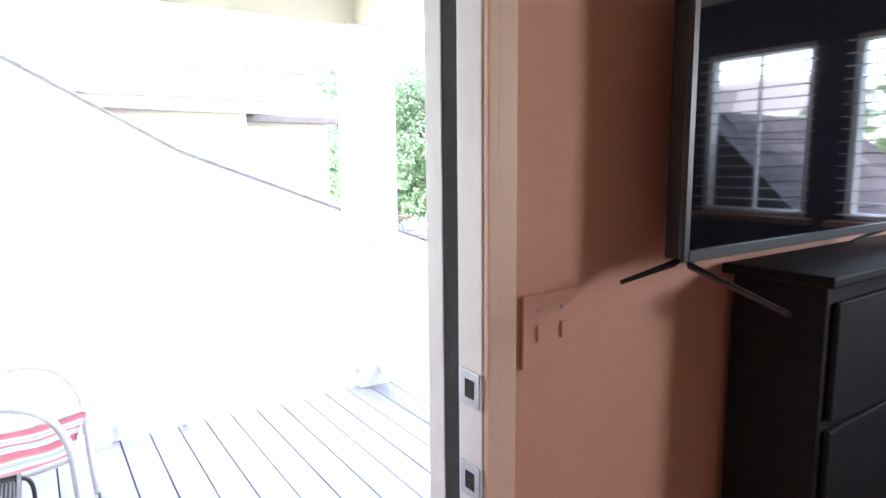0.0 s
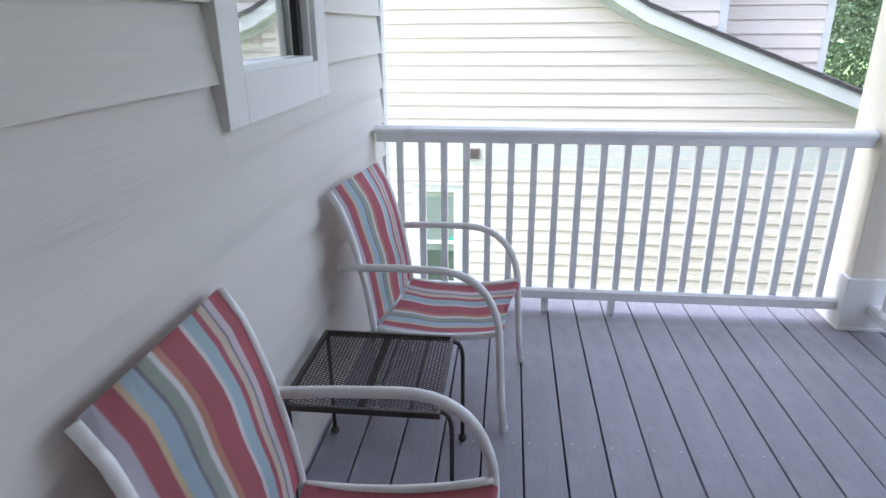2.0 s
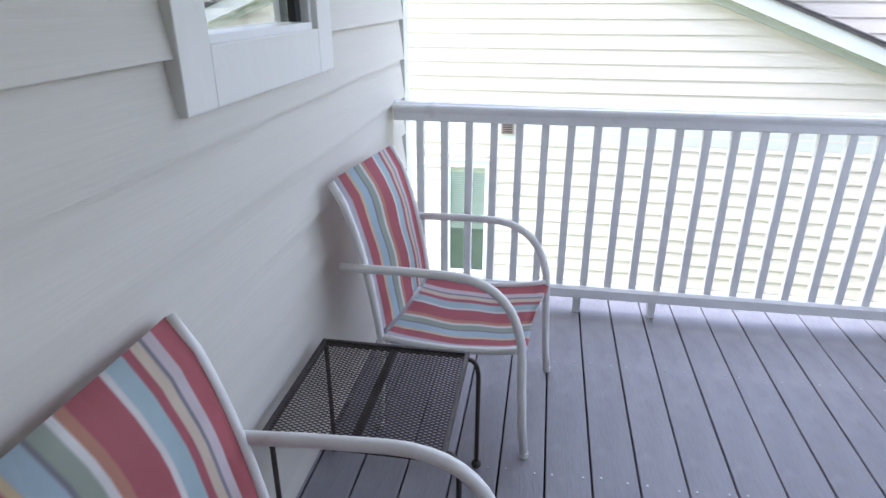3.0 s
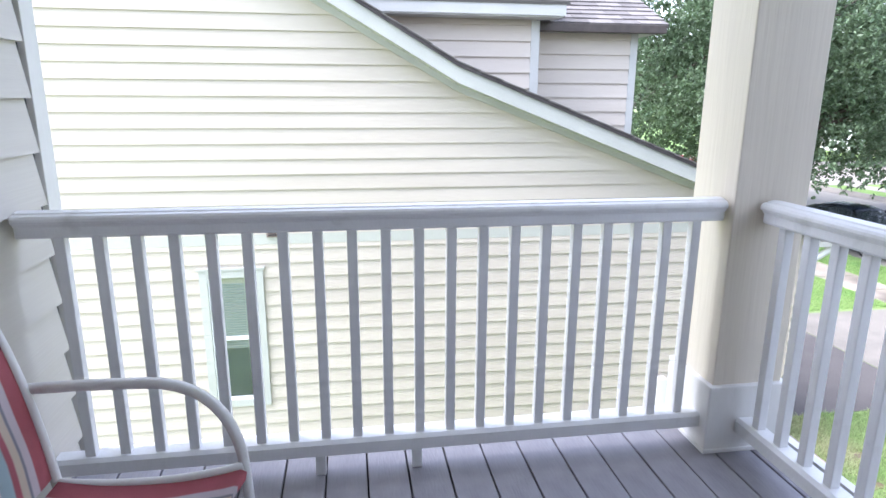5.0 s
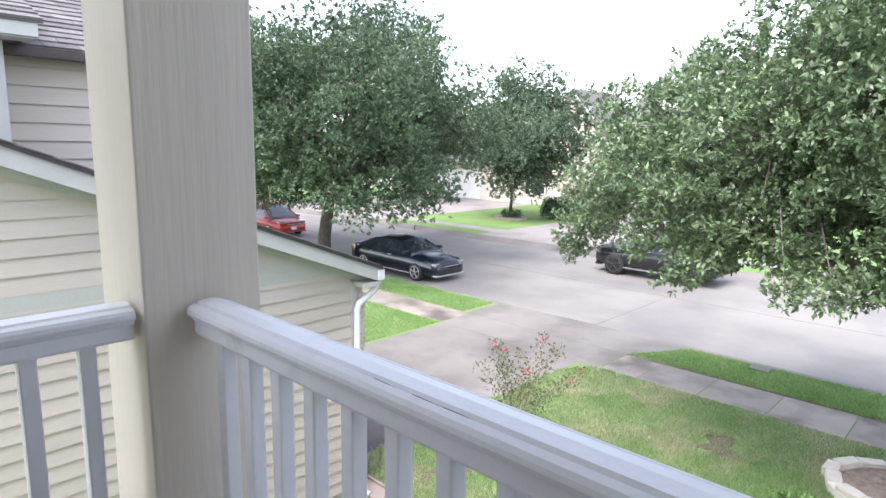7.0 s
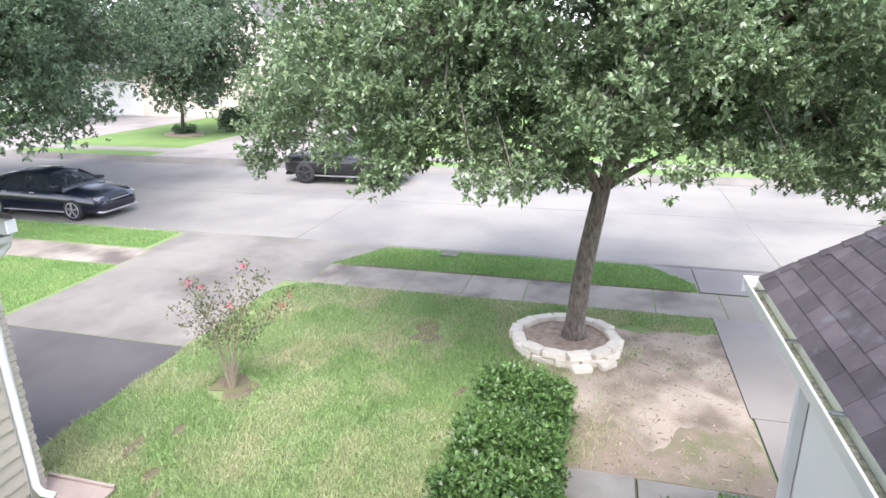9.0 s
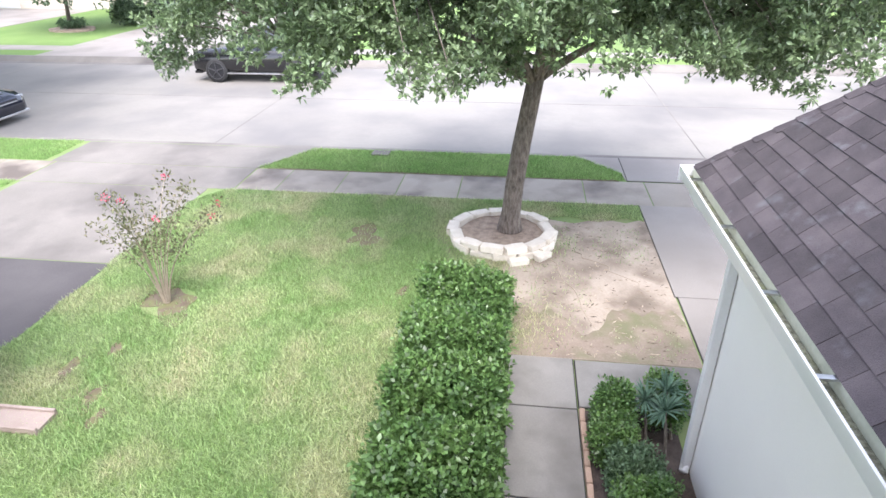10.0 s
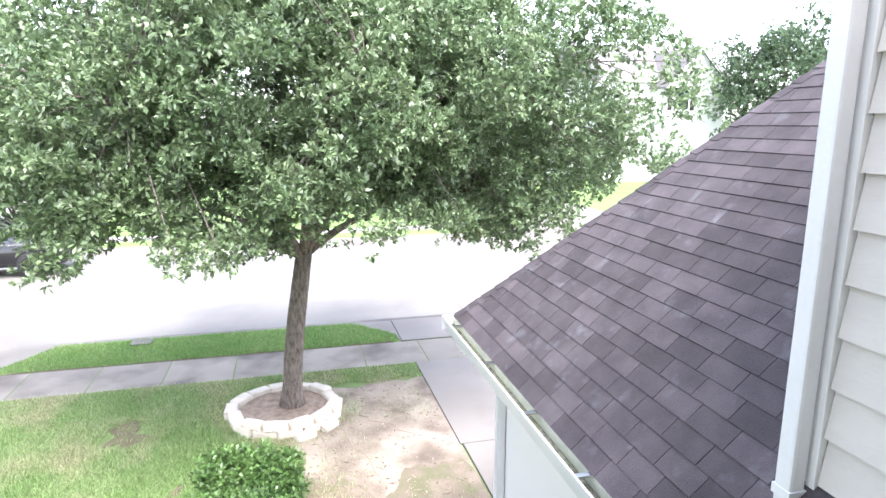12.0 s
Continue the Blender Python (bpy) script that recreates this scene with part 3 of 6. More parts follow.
rl = np.random.default_rng(19)
vs_, fs = [], []
for k in range(420):
    x, y = rl.uniform(8.65, 12.5), rl.uniform(0.0, 2.2)
    a, L, w = rl.uniform(0, 6.283), rl.uniform(0.015, 0.06), rl.uniform(0.006, 0.016)
    c, s_ = math.cos(a), math.sin(a)
    n0 = len(vs_)
    z = GZ + 0.010
    vs_ += [(x - c * L, y - s_ * L, z), (x + s_ * w, y - c * w, z), (x + c * L, y + s_ * L, z), (x - s_ * w, y + c * w, z), (x, y, z + 0.010)]
    fs += [(n0, n0 + 1, n0 + 4), (n0 + 1, n0 + 2, n0 + 4), (n0 + 2, n0 + 3, n0 + 4), (n0 + 3, n0, n0 + 4)]
tagged(raw("leaf_litter", vs_, fs, mat("dry_litter", (0.16, 0.12, 0.085), (0.42, 0.35, 0.27), 0.9, 6, 30, 0, island=0.5)), "dry leaf litter and pebbles on the dirt", "litter", kind="stuff")

# ---------------------------------------------------------------- own house: balcony
WX, SY, RY, FX = -0.055, 0.36, 3.25, 2.685      # house wall, door wall, end rail, front rail
WIN_Y0, WIN_Y1, WIN_Z0, WIN_Z1 = 1.465, 2.375, 1.325, 2.38

bm = boxes((-0.16, -6.0, -3.4, -0.001, WIN_Y0 + 0.07, 3.2), (-0.16, WIN_Y1 - 0.07, -3.4, -0.001, 3.58, 3.2),
           (-0.16, WIN_Y0 + 0.07, -3.4, -0.001, WIN_Y1 - 0.07, WIN_Z0 + 0.09), (-0.16, WIN_Y0 + 0.07, WIN_Z1 - 0.09, -0.001, WIN_Y1 - 0.07, 3.2))
wall_w = setting("wall_west", bm, SIDING, "cream lap-sided house wall along the balcony")
wall_w.location.x = WX
lap_siding(wall_w, 0, 0.0, 1, SY, 3.482, -0.458, 2.75, 0.19, SIDING, holes=[(WIN_Y0 + 0.005, WIN_Y1 - 0.005, WIN_Z0 + 0.005, WIN_Z1 - 0.005)], thick=0.03)
part("joint", boxes((-0.0008, 3.483, -0.32, 0.003, 3.4995, 2.75)), DARK, wall_w, "dark open joint at the corner board")
part("corner_board", boxes((-0.17, 3.50, -3.4, 0.026, 3.60, 3.0), bevel=0.004), TRIM, wall_w, "white corner board")

win = thing("window", "white-trimmed window beside the balcony, half reflecting", "window", at=(WX, 0, 0))
part("casing", boxes((0.0, WIN_Y0, WIN_Z0, 0.042, WIN_Y0 + 0.125, WIN_Z1), (0.0, WIN_Y1 - 0.125, WIN_Z0, 0.042, WIN_Y1, WIN_Z1),
                     (0.0, WIN_Y0 + 0.125, WIN_Z0, 0.042, WIN_Y1 - 0.125, WIN_Z0 + 0.135), (0.0, WIN_Y0 + 0.125, WIN_Z1 - 0.12, 0.042, WIN_Y1 - 0.125, WIN_Z1), bevel=0.004), TRIM, win)
part("window_frame", boxes((-0.08, WIN_Y0 + 0.10, WIN_Z0 + 0.11, 0.022, WIN_Y0 + 0.145, WIN_Z1 - 0.1), (-0.08, WIN_Y1 - 0.145, WIN_Z0 + 0.11, 0.022, WIN_Y1 - 0.10, WIN_Z1 - 0.1),
                           (-0.08, WIN_Y0 + 0.145, WIN_Z0 + 0.11, 0.03, WIN_Y1 - 0.145, WIN_Z0 + 0.155), (-0.08, WIN_Y0 + 0.145, WIN_Z1 - 0.145, 0.022, WIN_Y1 - 0.145, WIN_Z1 - 0.1), bevel=0.003), RAIL, win)
part("screen_frame", boxes((-0.03, WIN_Y0 + 0.146, WIN_Z0 + 0.156, -0.005, WIN_Y0 + 0.165, WIN_Z1 - 0.146), (-0.03, WIN_Y1 - 0.185, WIN_Z0 + 0.156, -0.005, WIN_Y1 - 0.146, WIN_Z1 - 0.146)), PLASTIC, win, "dark inner frame")
part("muntin", boxes((-0.05, (WIN_Y0 + WIN_Y1) / 2 - 0.012, WIN_Z0 + 0.156, -0.035, (WIN_Y0 + WIN_Y1) / 2 + 0.012, WIN_Z1 - 0.146)), RAIL, win)
pn = part("pane", boxes((-0.034, WIN_Y0 + 0.166, WIN_Z0 + 0.157, -0.030, WIN_Y1 - 0.186, WIN_Z1 - 0.147)), PANE, win)
pn.visible_shadow = False
bm = bmesh.new()
for k in range(24):
    box(bm, -0.125, WIN_Y0 + 0.15, WIN_Z0 + 0.17 + k * 0.031, -0.10, WIN_Y1 - 0.15, WIN_Z0 + 0.185 + k * 0.031)
part("blind_slats", bm, BLIND_W, win, "closed pale slatted blind")

# deck
deck = setting("floor", boxes((-0.055, SY - 0.15, -0.30, 2.93, 3.56, -0.045)), DARK, "grey painted plank deck of the balcony")
bm = boxes((0, SY, -0.034, 0.155, 3.545, 0.0), bevel=0.004)
board = mesh_of("deck_board", bm, DECK)
for k in range(-1, 18):
    x = 0.787 + 0.162 * (k - 5) + 0.0035
    if x > -0.04 and x < 2.78:
        ob = shared("deck_board", board, deck, pose(x, 0, 0.0006 * ((k * 7) % 5 - 2)))
part("deck_board", boxes((-0.053, SY, -0.034, -0.027, 3.545, 0.0), bevel=0.003), DECK, deck)
bm = bmesh.new()
rs = random.Random(3)
for k in range(18):
    x = 0.787 + 0.162 * (k - 5)
    for y in (0.55, 1.28, 2.02, 2.75, 3.40):
        for dx in (0.03, 0.125):
            bmesh.ops.create_cone(bm, cap_ends=True, segments=6, radius1=0.0045, radius2=0.004, depth=0.003,
                                  matrix=Matrix.Translation((x + dx + rs.uniform(-0.008, 0.008), y + rs.uniform(-0.01, 0.01), 0.0022)))
part("screw", bm, SILVERY, deck, "small deck screw heads", kind="stuff")
setting("deck_fascia", boxes((0.0, 3.55, -0.34, 2.95, 3.59, -0.004), (2.94, SY, -0.34, 2.98, 3.59, -0.004)), TRIM, "painted rim board of the deck")

# railings
rail_profile = [(-0.056, 0.030), (-0.058, 0.036), (-0.057, 0.045), (-0.051, 0.053), (-0.038, 0.058), (-0.034, 0.0555), (-0.028, 0.062), (0.0, 0.066), (0.028, 0.062), (0.034, 0.0555), (0.038, 0.058),
                (0.051, 0.053), (0.057, 0.045), (0.058, 0.036), (0.056, 0.030), (0.048, 0.027), (0.045, 0.018), (0.039, 0.014), (0.039, -0.016), (0.034, -0.024), (-0.034, -0.024), (-0.039, -0.016), (-0.039, 0.014), (-0.045, 0.018), (-0.048, 0.027)]
bar = mesh_of("baluster", boxes((-0.0185, -0.0185, 0.150, 0.0185, 0.0185, 1.0), bevel=0.004), RAIL)


def railing(name, axis, a, b, across, first, step, count, feet, label):
    """A straight railing along axis (0: x, 1: y) from a to b; balusters from first, step apart."""
    t = thing(name, label, "railing")
    bm = bmesh.new()
    prism(bm, [(across + p, 1.012 + q) for p, q in rail_profile], axis, a, b)
    part("top_rail", bm, RAIL, t)
    lo = [(across - 0.045, 0.098), (across - 0.045, 0.146), (across - 0.03, 0.158), (across + 0.03, 0.158), (across + 0.045, 0.146), (across + 0.045, 0.098)]
    bm = bmesh.new()
    prism(bm, lo, axis, a, b)
    part("bottom_rail", bm, RAIL, t)
    for k in range(count):
        u = first + step * k
        shared("baluster", bar, t, pose(u, across, 0) if axis == 0 else pose(across, u, 0))
    for u in feet:
        c = (u, across) if axis == 0 else (across, u)
        part("support_block", boxes((c[0] - 0.02, c[1] - 0.02, 0.0, c[0] + 0.02, c[1] + 0.02, 0.1), bevel=0.003), RAIL, t)
    return t


railing("end_railing", 0, -0.022, 2.522, RY + 0.01, 0.100, 0.1223, 20, (0.93, 1.31), "white painted wooden railing across the end of the balcony")
fr = railing("front_railing", 1, SY + 0.02, 3.160, FX, 0.514, 0.128, 21, (1.2, 2.3), "white painted wooden railing along the street side")

for y, w, l in ((2.44, 0.0018, 0.035), (2.34, 0.0014, 0.04), (2.27, 0.0022, 0.045)):
    bm = bmesh.new()
    prism(bm, [(FX - 0.0335 - w, y - l), (FX - 0.0335 + w * 0.3, y - l * 0.3), (FX - 0.0335 + w, y + l), (FX - 0.0335 - w * 0.5, y + l * 0.4)], 2, 1.0655, 1.0685)
    part("paint_crack", bm, VENTM, fr, "dark crack where the paint has peeled")

post = thing("porch_post", "square cream porch post with white base trim", "post")
part("shaft", boxes((2.535, 3.185, 0.0, 2.845, 3.475, 2.53), bevel=0.006), POSTM, post)
part("base_trim", boxes((2.512, 3.162, 0.001, 2.868, 3.498, 0.302), bevel=0.007), TRIM, post, "white base trim")
part("base_block", boxes((2.506, 3.156, 0.0008, 2.874, 3.504, 0.02), bevel=0.004), TRIM, post, "white shoe moulding")
part("capital", boxes((2.470, 3.12, 2.40, 2.91, 3.54, 2.53), bevel=0.006), TRIM, post, "white head trim")
part("neck_moulding", boxes((2.505, 3.155, 2.36, 2.875, 3.505, 2.402), bevel=0.004), TRIM, post, "white neck moulding")

# porch roof
setting("ceiling", boxes((-0.1, SY - 0.3, 2.80, 2.56, 3.21, 2.86)), TRIM, "white painted porch ceiling")
setting("beam_end", boxes((0.0, 3.19, 2.53, 2.845, 3.475, 2.86), bevel=0.004), POSTM, "cream painted porch beam across the end")
setting("beam_front", boxes((2.54, SY, 2.53, 2.845, 3.188, 2.86), bevel=0.004), POSTM, "cream painted porch beam along the street side")
bm = bmesh.new()
prism(bm, [(-0.6, 4.2), (3.3, 2.84), (3.3, 2.90), (-0.6, 4.3)], 1, -6.0, 3.95)
setting("porch_roof", bm, SHINGLE_F, "shingled porch roof overhead")

# ---------------------------------------------------------------- room behind the door
DX0, DX1, DZ = 0.14, 1.31, 2.06
JT = 0.17
bm = boxes((-0.16, SY - JT, -0.3, DX0, SY, 2.8), (DX1, SY - JT, -3.4, 4.08, SY - 0.02, 2.8), (DX0, SY - JT, DZ, DX1, SY, 2.8), (DX0, SY - JT, -0.3, DX1, SY, -0.02))
wall_s = setting("wall_south", bm, STUCCO, "lap-sided house wall with the balcony door")
lap_siding(wall_s, 1, SY - 0.02, 1, DX1 + 0.10, 3.985, -0.458, 2.75, 0.19, SIDING, thick=0.03)
lap_siding(wall_s, 1, SY - 0.02, 1, 0.03, DX0 - 0.10, -0.458, 2.75, 0.195, SIDING, thick=0.03)
part("corner_board", boxes((4.03, SY - 0.10, -0.4, 4.075, SY + 0.012, 3.0), (4.0755, SY - 0.10, -0.4, 4.125, SY - 0.019, 3.0), bevel=0.004), TRIM, wall_s, "white corner board")
part("corner_bead", boxes((3.988, SY - 0.018, -0.4, 4.028, SY + 0.02, 3.0), bevel=0.004), TRIM, wall_s, "white siding edge strip")
part("paint", boxes((DX1 + 0.035, SY - JT - 0.004, 0.0, 3.98, SY - JT - 0.0005, 2.5), (-0.0, SY - JT - 0.004, 0.0, DX0 - 0.09, SY - JT - 0.0005, 2.5)), ORANGE, wall_s, "terracotta painted inside face")
frame_ = setting("door_1", boxes((DX1 - 0.006, SY - 0.028, -0.02, DX1 + 0.06, SY + 0.03, DZ), (DX0 - 0.03, SY - 0.055, -0.02, DX0 + 0.02, SY + 0.01, DZ),
                                 (DX0 - 0.03, SY - 0.055, DZ - 0.02, DX1 + 0.03, SY + 0.01, DZ + 0.04), bevel=0.003), TRIM, "white frame of the open balcony door")
part("weather_strip", boxes((DX1 - 0.004, SY - 0.107, 0.0, DX1 - 0.001, SY - 0.029, DZ - 0.02)), DARK, frame_, "black weather strip")
part("jamb", boxes((DX1 - 0.025, SY - JT - 0.012, 0.0, DX1 - 0.001, SY - 0.108, DZ), (DX0 - 0.05, SY - JT - 0.012, 0.0, DX0 - 0.012, SY - 0.057, DZ), bevel=0.003), TRIM, frame_)
part("casing", boxes((DX1 - 0.022, SY - JT - 0.026, 0.0, DX1 + 0.004, SY - JT - 0.013, DZ + 0.06), (DX1 + 0.005, SY - JT - 0.020, 0.0, DX1 + 0.052, SY - JT - 0.005, DZ + 0.06),
                     (DX0 - 0.115, SY - JT - 0.02, 0.0, DX0 - 0.045, SY - JT - 0.005, DZ + 0.06), bevel=0.004), CASING, frame_, "moulded peach-coloured inside casing")
for z in (1.19, 1.005):
    sp = part("strike_plate", boxes((DX1 - 0.029, SY - 0.178, z - 0.035, DX1 - 0.0255, SY - 0.118, z + 0.035), (DX1 - 0.029, SY - JT - 0.016, z - 0.035, DX1 - 0.012, SY - JT - 0.0125, z + 0.035), bevel=0.0015), SILVERY, frame_, "steel strike plate")
    part("latch_hole", boxes((DX1 - 0.0300, SY - 0.163, z - 0.018, DX1 - 0.0292, SY - 0.135, z + 0.018)), DARK, sp)
part("threshold", boxes((DX0 + 0.02, SY - JT, -0.02, DX1 - 0.02, SY + 0.03, 0.012), bevel=0.004), SILVERY, frame_, "metal door sill")
setting("room_floor", boxes((-0.0, -4.2, -0.3, 4.0, SY - JT, 0.0)), CARPET, "tan carpet in the room")
setting("room_ceiling", boxes((-0.2, -4.4, 2.5, 4.1, SY - JT - 0.001, 2.6)), ROOMW, "plain room ceiling")
setting("wall_room_south", boxes((-0.2, -4.4, -0.3, 4.1, -4.2, 2.5)), ORANGE, "terracotta room wall")
setting("wall_room_west", boxes((-0.054, -4.2, 0.0, 0.02, SY - JT, 2.5)), ORANGE, "terracotta inside face of the room wall")
# first two show mirrored in the screen; the unseen third is added for the lamp
E_WINS = ((-1.40, -0.80), (-0.62, 0.06), (-2.55, -1.75))
SILL, HEAD = 1.31, 2.21
rows, y = [], -4.4
for a, b in sorted(E_WINS):
    rows += [(4.0, y, -3.4, 4.09, a, 2.8), (4.0, a, -3.4, 4.09, b, SILL), (4.0, a, HEAD, 4.09, b, 2.8)]
    y = b
rows.append((4.0, y, -3.4, 4.09, SY - 0.021, 2.8))
setting("wall_room_east", boxes(*rows), NAVY, "room wall with blind-covered windows to the street")
for a, b in E_WINS:
    w = thing("blind_window", "street window covered by a white slatted blind", "window")
    part("window_frame", boxes((4.01, a, SILL, 4.08, a + 0.03, HEAD), (4.01, b - 0.03, SILL, 4.08, b, HEAD), (4.01, a + 0.03, SILL, 4.08, b - 0.03, SILL + 0.03),
                               (4.01, a + 0.03, HEAD - 0.03, 4.08, b - 0.03, HEAD), (4.03, (a + b) / 2 - 0.005, SILL + 0.03, 4.06, (a + b) / 2 + 0.005, HEAD - 0.03)), TRIM, w)
    part("window_sill", boxes((3.90, a - 0.05, SILL - 0.035, 3.999, b + 0.05, SILL - 0.003), bevel=0.004), BRICK, w, "brown wooden sill")
    bm = bmesh.new()
    for k in range(15):
        z = SILL + 0.025 + k * 0.06
        box(bm, 3.945, a - 0.02, z, 3.985, b + 0.02, z + 0.003)
    part("blind_slats", bm, BLIND_W, w, "white blind slats, set open")

# fill lamp added outside the unseen third window to brighten the room wall
lamp = new("sky_fill", bpy.data.lights.new("sky_fill", "AREA"))
lamp.data.shape, lamp.data.size, lamp.data.size_y, lamp.data.energy = "RECTANGLE", 0.55, 0.60, ROOM_LIGHT
lamp.data.color = (1.0, 0.97, 0.93)
lamp.matrix_world = look((4.11, -2.15, 2.0), (1.6, 0.15, 1.3))

# television on a black dresser
dresser = thing("dresser", "tall black lacquered dresser against the wall", "dresser")
TX, TY = 2.05, SY - JT - 0.01
part("body", boxes((TX + 0.02, TY - 0.24, 0.06, TX + 1.3, TY - 0.02, 1.335), bevel=0.006), BLACKW, dresser)
part("top", boxes((TX - 0.02, TY - 0.27, 1.336, TX + 1.34, TY - 0.01, 1.362), bevel=0.006), BLACKW, dresser)
for k in range(4):
    d = part("drawer", boxes((TX + 0.05, TY - 0.256, 0.1 + k * 0.305, TX + 1.27, TY - 0.241, 0.38 + k * 0.305), bevel=0.005), BLACKW, dresser)
    part("handle", boxes((TX + 0.55, TY - 0.272, 0.235 + k * 0.305, TX + 0.77, TY - 0.2565, 0.25 + k * 0.305), bevel=0.003), SILVERY, d)
for x in (TX + 0.05, TX + 1.22):
    for y in (TY - 0.22, TY - 0.1):
        part("leg", boxes((x, y, 0.0, x + 0.05, y + 0.05, 0.061), bevel=0.004), BLACKW, dresser)
tv = thing("television", "black flat-screen television on splayed feet, switched off", "television")
T0, T1, TB, TT = 1.695, 2.82, 1.415, 2.06
part("shell", boxes((T0, TY - 0.125, TB, T1, TY - 0.085, TT), bevel=0.006), PLASTIC, tv)
part("bezel", boxes((T0 - 0.004, TY - 0.135, TB - 0.004, T0 + 0.012, TY - 0.126, TT), (T1 - 0.012, TY - 0.135, TB, T1 + 0.004, TY - 0.126, TT),
                    (T0 + 0.012, TY - 0.137, TB - 0.004, T1 - 0.012, TY - 0.126, TB + 0.018), (T0 + 0.012, TY - 0.135, TT - 0.014, T1 - 0.012, TY - 0.126, TT)), PLASTIC, tv, "dark glossy bezel")
part("screen", boxes((T0 + 0.0125, TY - 0.129, TB + 0.0185, T1 - 0.0125, TY - 0.1265, TT - 0.0145)), SCREEN, tv, "black glossy screen")
for x in (T0 + 0.05, T1 - 0.05):
    for s in (-1, 1):
        bm = bmesh.new()
        tube(bm, [(x, TY - 0.105, TB + 0.01), (x - 0.03, TY - 0.115 + s * 0.02, TB - 0.012), (x - 0.15, TY - 0.225 + s * 0.165, 1.372)], 0.011, 6, 0.005)
        part("foot", bm, PLASTIC, tv)
plate = thing("switch_plate", "terracotta-painted switch plate on the wall", "switch")
part("cover", boxes((1.385, TY - 0.003, 1.215, 1.530, TY + 0.004, 1.36), bevel=0.002), ORANGE, plate)
for x in (1.420, 1.484):
    part("switch", boxes((x, TY - 0.008, 1.265, x + 0.009, TY - 0.003, 1.298)), ORANGE, plate)
    part("screw", boxes((x + 0.001, TY - 0.0045, 1.325, x + 0.007, TY - 0.003, 1.331)), SILVERY, plate)

# ---------------------------------------------------------------- garage wing of the own house
GW = 0.46       # its north wall


def gx(x):
    return 2.59 + (x - 2.59) * 1.15


def gy(y):
    return 2.19 + (y - 2.19) * 1.15


def gz(z):
    return 1.38 + (z - 1.38) * 1.15


wing = setting("wall_garage", boxes((4.095, -4.0, -3.4, 7.04, GW, gz(-0.25))), STUCCO, "plain white garage wall")
setting("soffit", boxes((3.0, SY + 0.0, gz(-0.24), gx(6.86), gy(0.898), gz(-0.21)), (7.04, -4.0, gz(-0.24), gx(6.86), SY - 0.001, gz(-0.21))), TRIM, "white eave soffit")
setting("fascia", boxes((3.0, gy(0.90), gz(-0.22), gx(6.88), gy(0.925), gz(-0.075))), mat("stained_fascia", (0.50, 0.50, 0.38), (0.66, 0.66, 0.55), 0.7, 6, 40, 0.1), "mildewed white fascia board behind the gutter")

E0, EY, EZ, SLOPE, TAPER = gx(6.86), gy(0.965), gz(-0.085), 0.965, 0.70     # eave corner, pitch, and how fast the hip runs in
RUN = 1.98 * 1.15
roof = setting("roof", bmesh.new(), SHINGLE, "hipped garage roof of dark brown shingles")
bm = bmesh.new()
vs = [bm.verts.new(p) for p in ((4.10, EY, EZ), (E0, EY, EZ), (E0 - TAPER * RUN, EY - RUN, EZ + SLOPE * RUN), (4.10, EY - RUN, EZ + SLOPE * RUN),
                                (E0, EY - 2 * RUN, EZ), (4.10, EY - 2 * RUN, EZ))]
for f in ((0, 1, 2, 3), (1, 4, 2), (3, 2, 4, 5), (0, 3, 5), (0, 5, 4, 1)):
    bm.faces.new([vs[i] for i in f])
bmesh.ops.recalc_face_normals(bm, faces=bm.faces)
bm.to_mesh(roof.data)
bm.free()
nrm = Vector((0, SLOPE, 1)).normalized()
upv = Vector((0, -1, SLOPE)).normalized()
slope_len = RUN * math.hypot(1, SLOPE)
COURSE, TAB = 0.123, 0.262
n_course = int(slope_len / COURSE)
rs = random.Random(8)
for c in range(n_course):
    s0, s1 = c * COURSE - 0.012, min((c + 1) * COURSE + 0.02, slope_len)
    yc = s0 / math.hypot(1, SLOPE)
    x_end = E0 - TAPER * max(yc, 0) + 0.012
    x = 3.0 - (0.5 * TAB if c % 2 else 0.0) + 0.04 * ((c * 5) % 3)
    while x < x_end:
        lim = 3.0 if yc < EY - SY - 0.05 else 4.10
        xa, xb = max(x + 0.002, lim), min(x + TAB - 0.002, x_end)
        x += TAB
        if xb - xa < 0.02:
            continue
        cut = min(xb, E0 - TAPER * s1 / math.hypot(1, SLOPE) + 0.012)
        bm = bmesh.new()
        lift = rs.uniform(0.0, 0.0025)
        v = []
        for h in (0.001, 1):
            for (xx, ss) in ((xa, s0), (xb, s0), (max(cut, xa + 0.005), s1), (xa, s1)):
                th = 0.001 if h == 0.001 else (0.0095 + lift if ss == s0 else 0.003)
                v.append(bm.verts.new(Vector((xx, EY, EZ)) + upv * ss + nrm * th))
        for f in ((0, 1, 2, 3), (4, 5, 6, 7), (0, 1, 5, 4), (1, 2, 6, 5), (2, 3, 7, 6), (3, 0, 4, 7)):
            bm.faces.new([v[i] for i in f])
        part("shingle", bm, SHINGLE, roof)
bm = bmesh.new()
top_y = SY + 0.02
prism(bm, [(EY, EZ), (top_y, EZ + SLOPE * (EY - top_y)), (top_y, EZ)], 0, 3.0, 4.099)
part("low_eave", bm, SHINGLE, roof, "narrow shingled eave below the house wall")
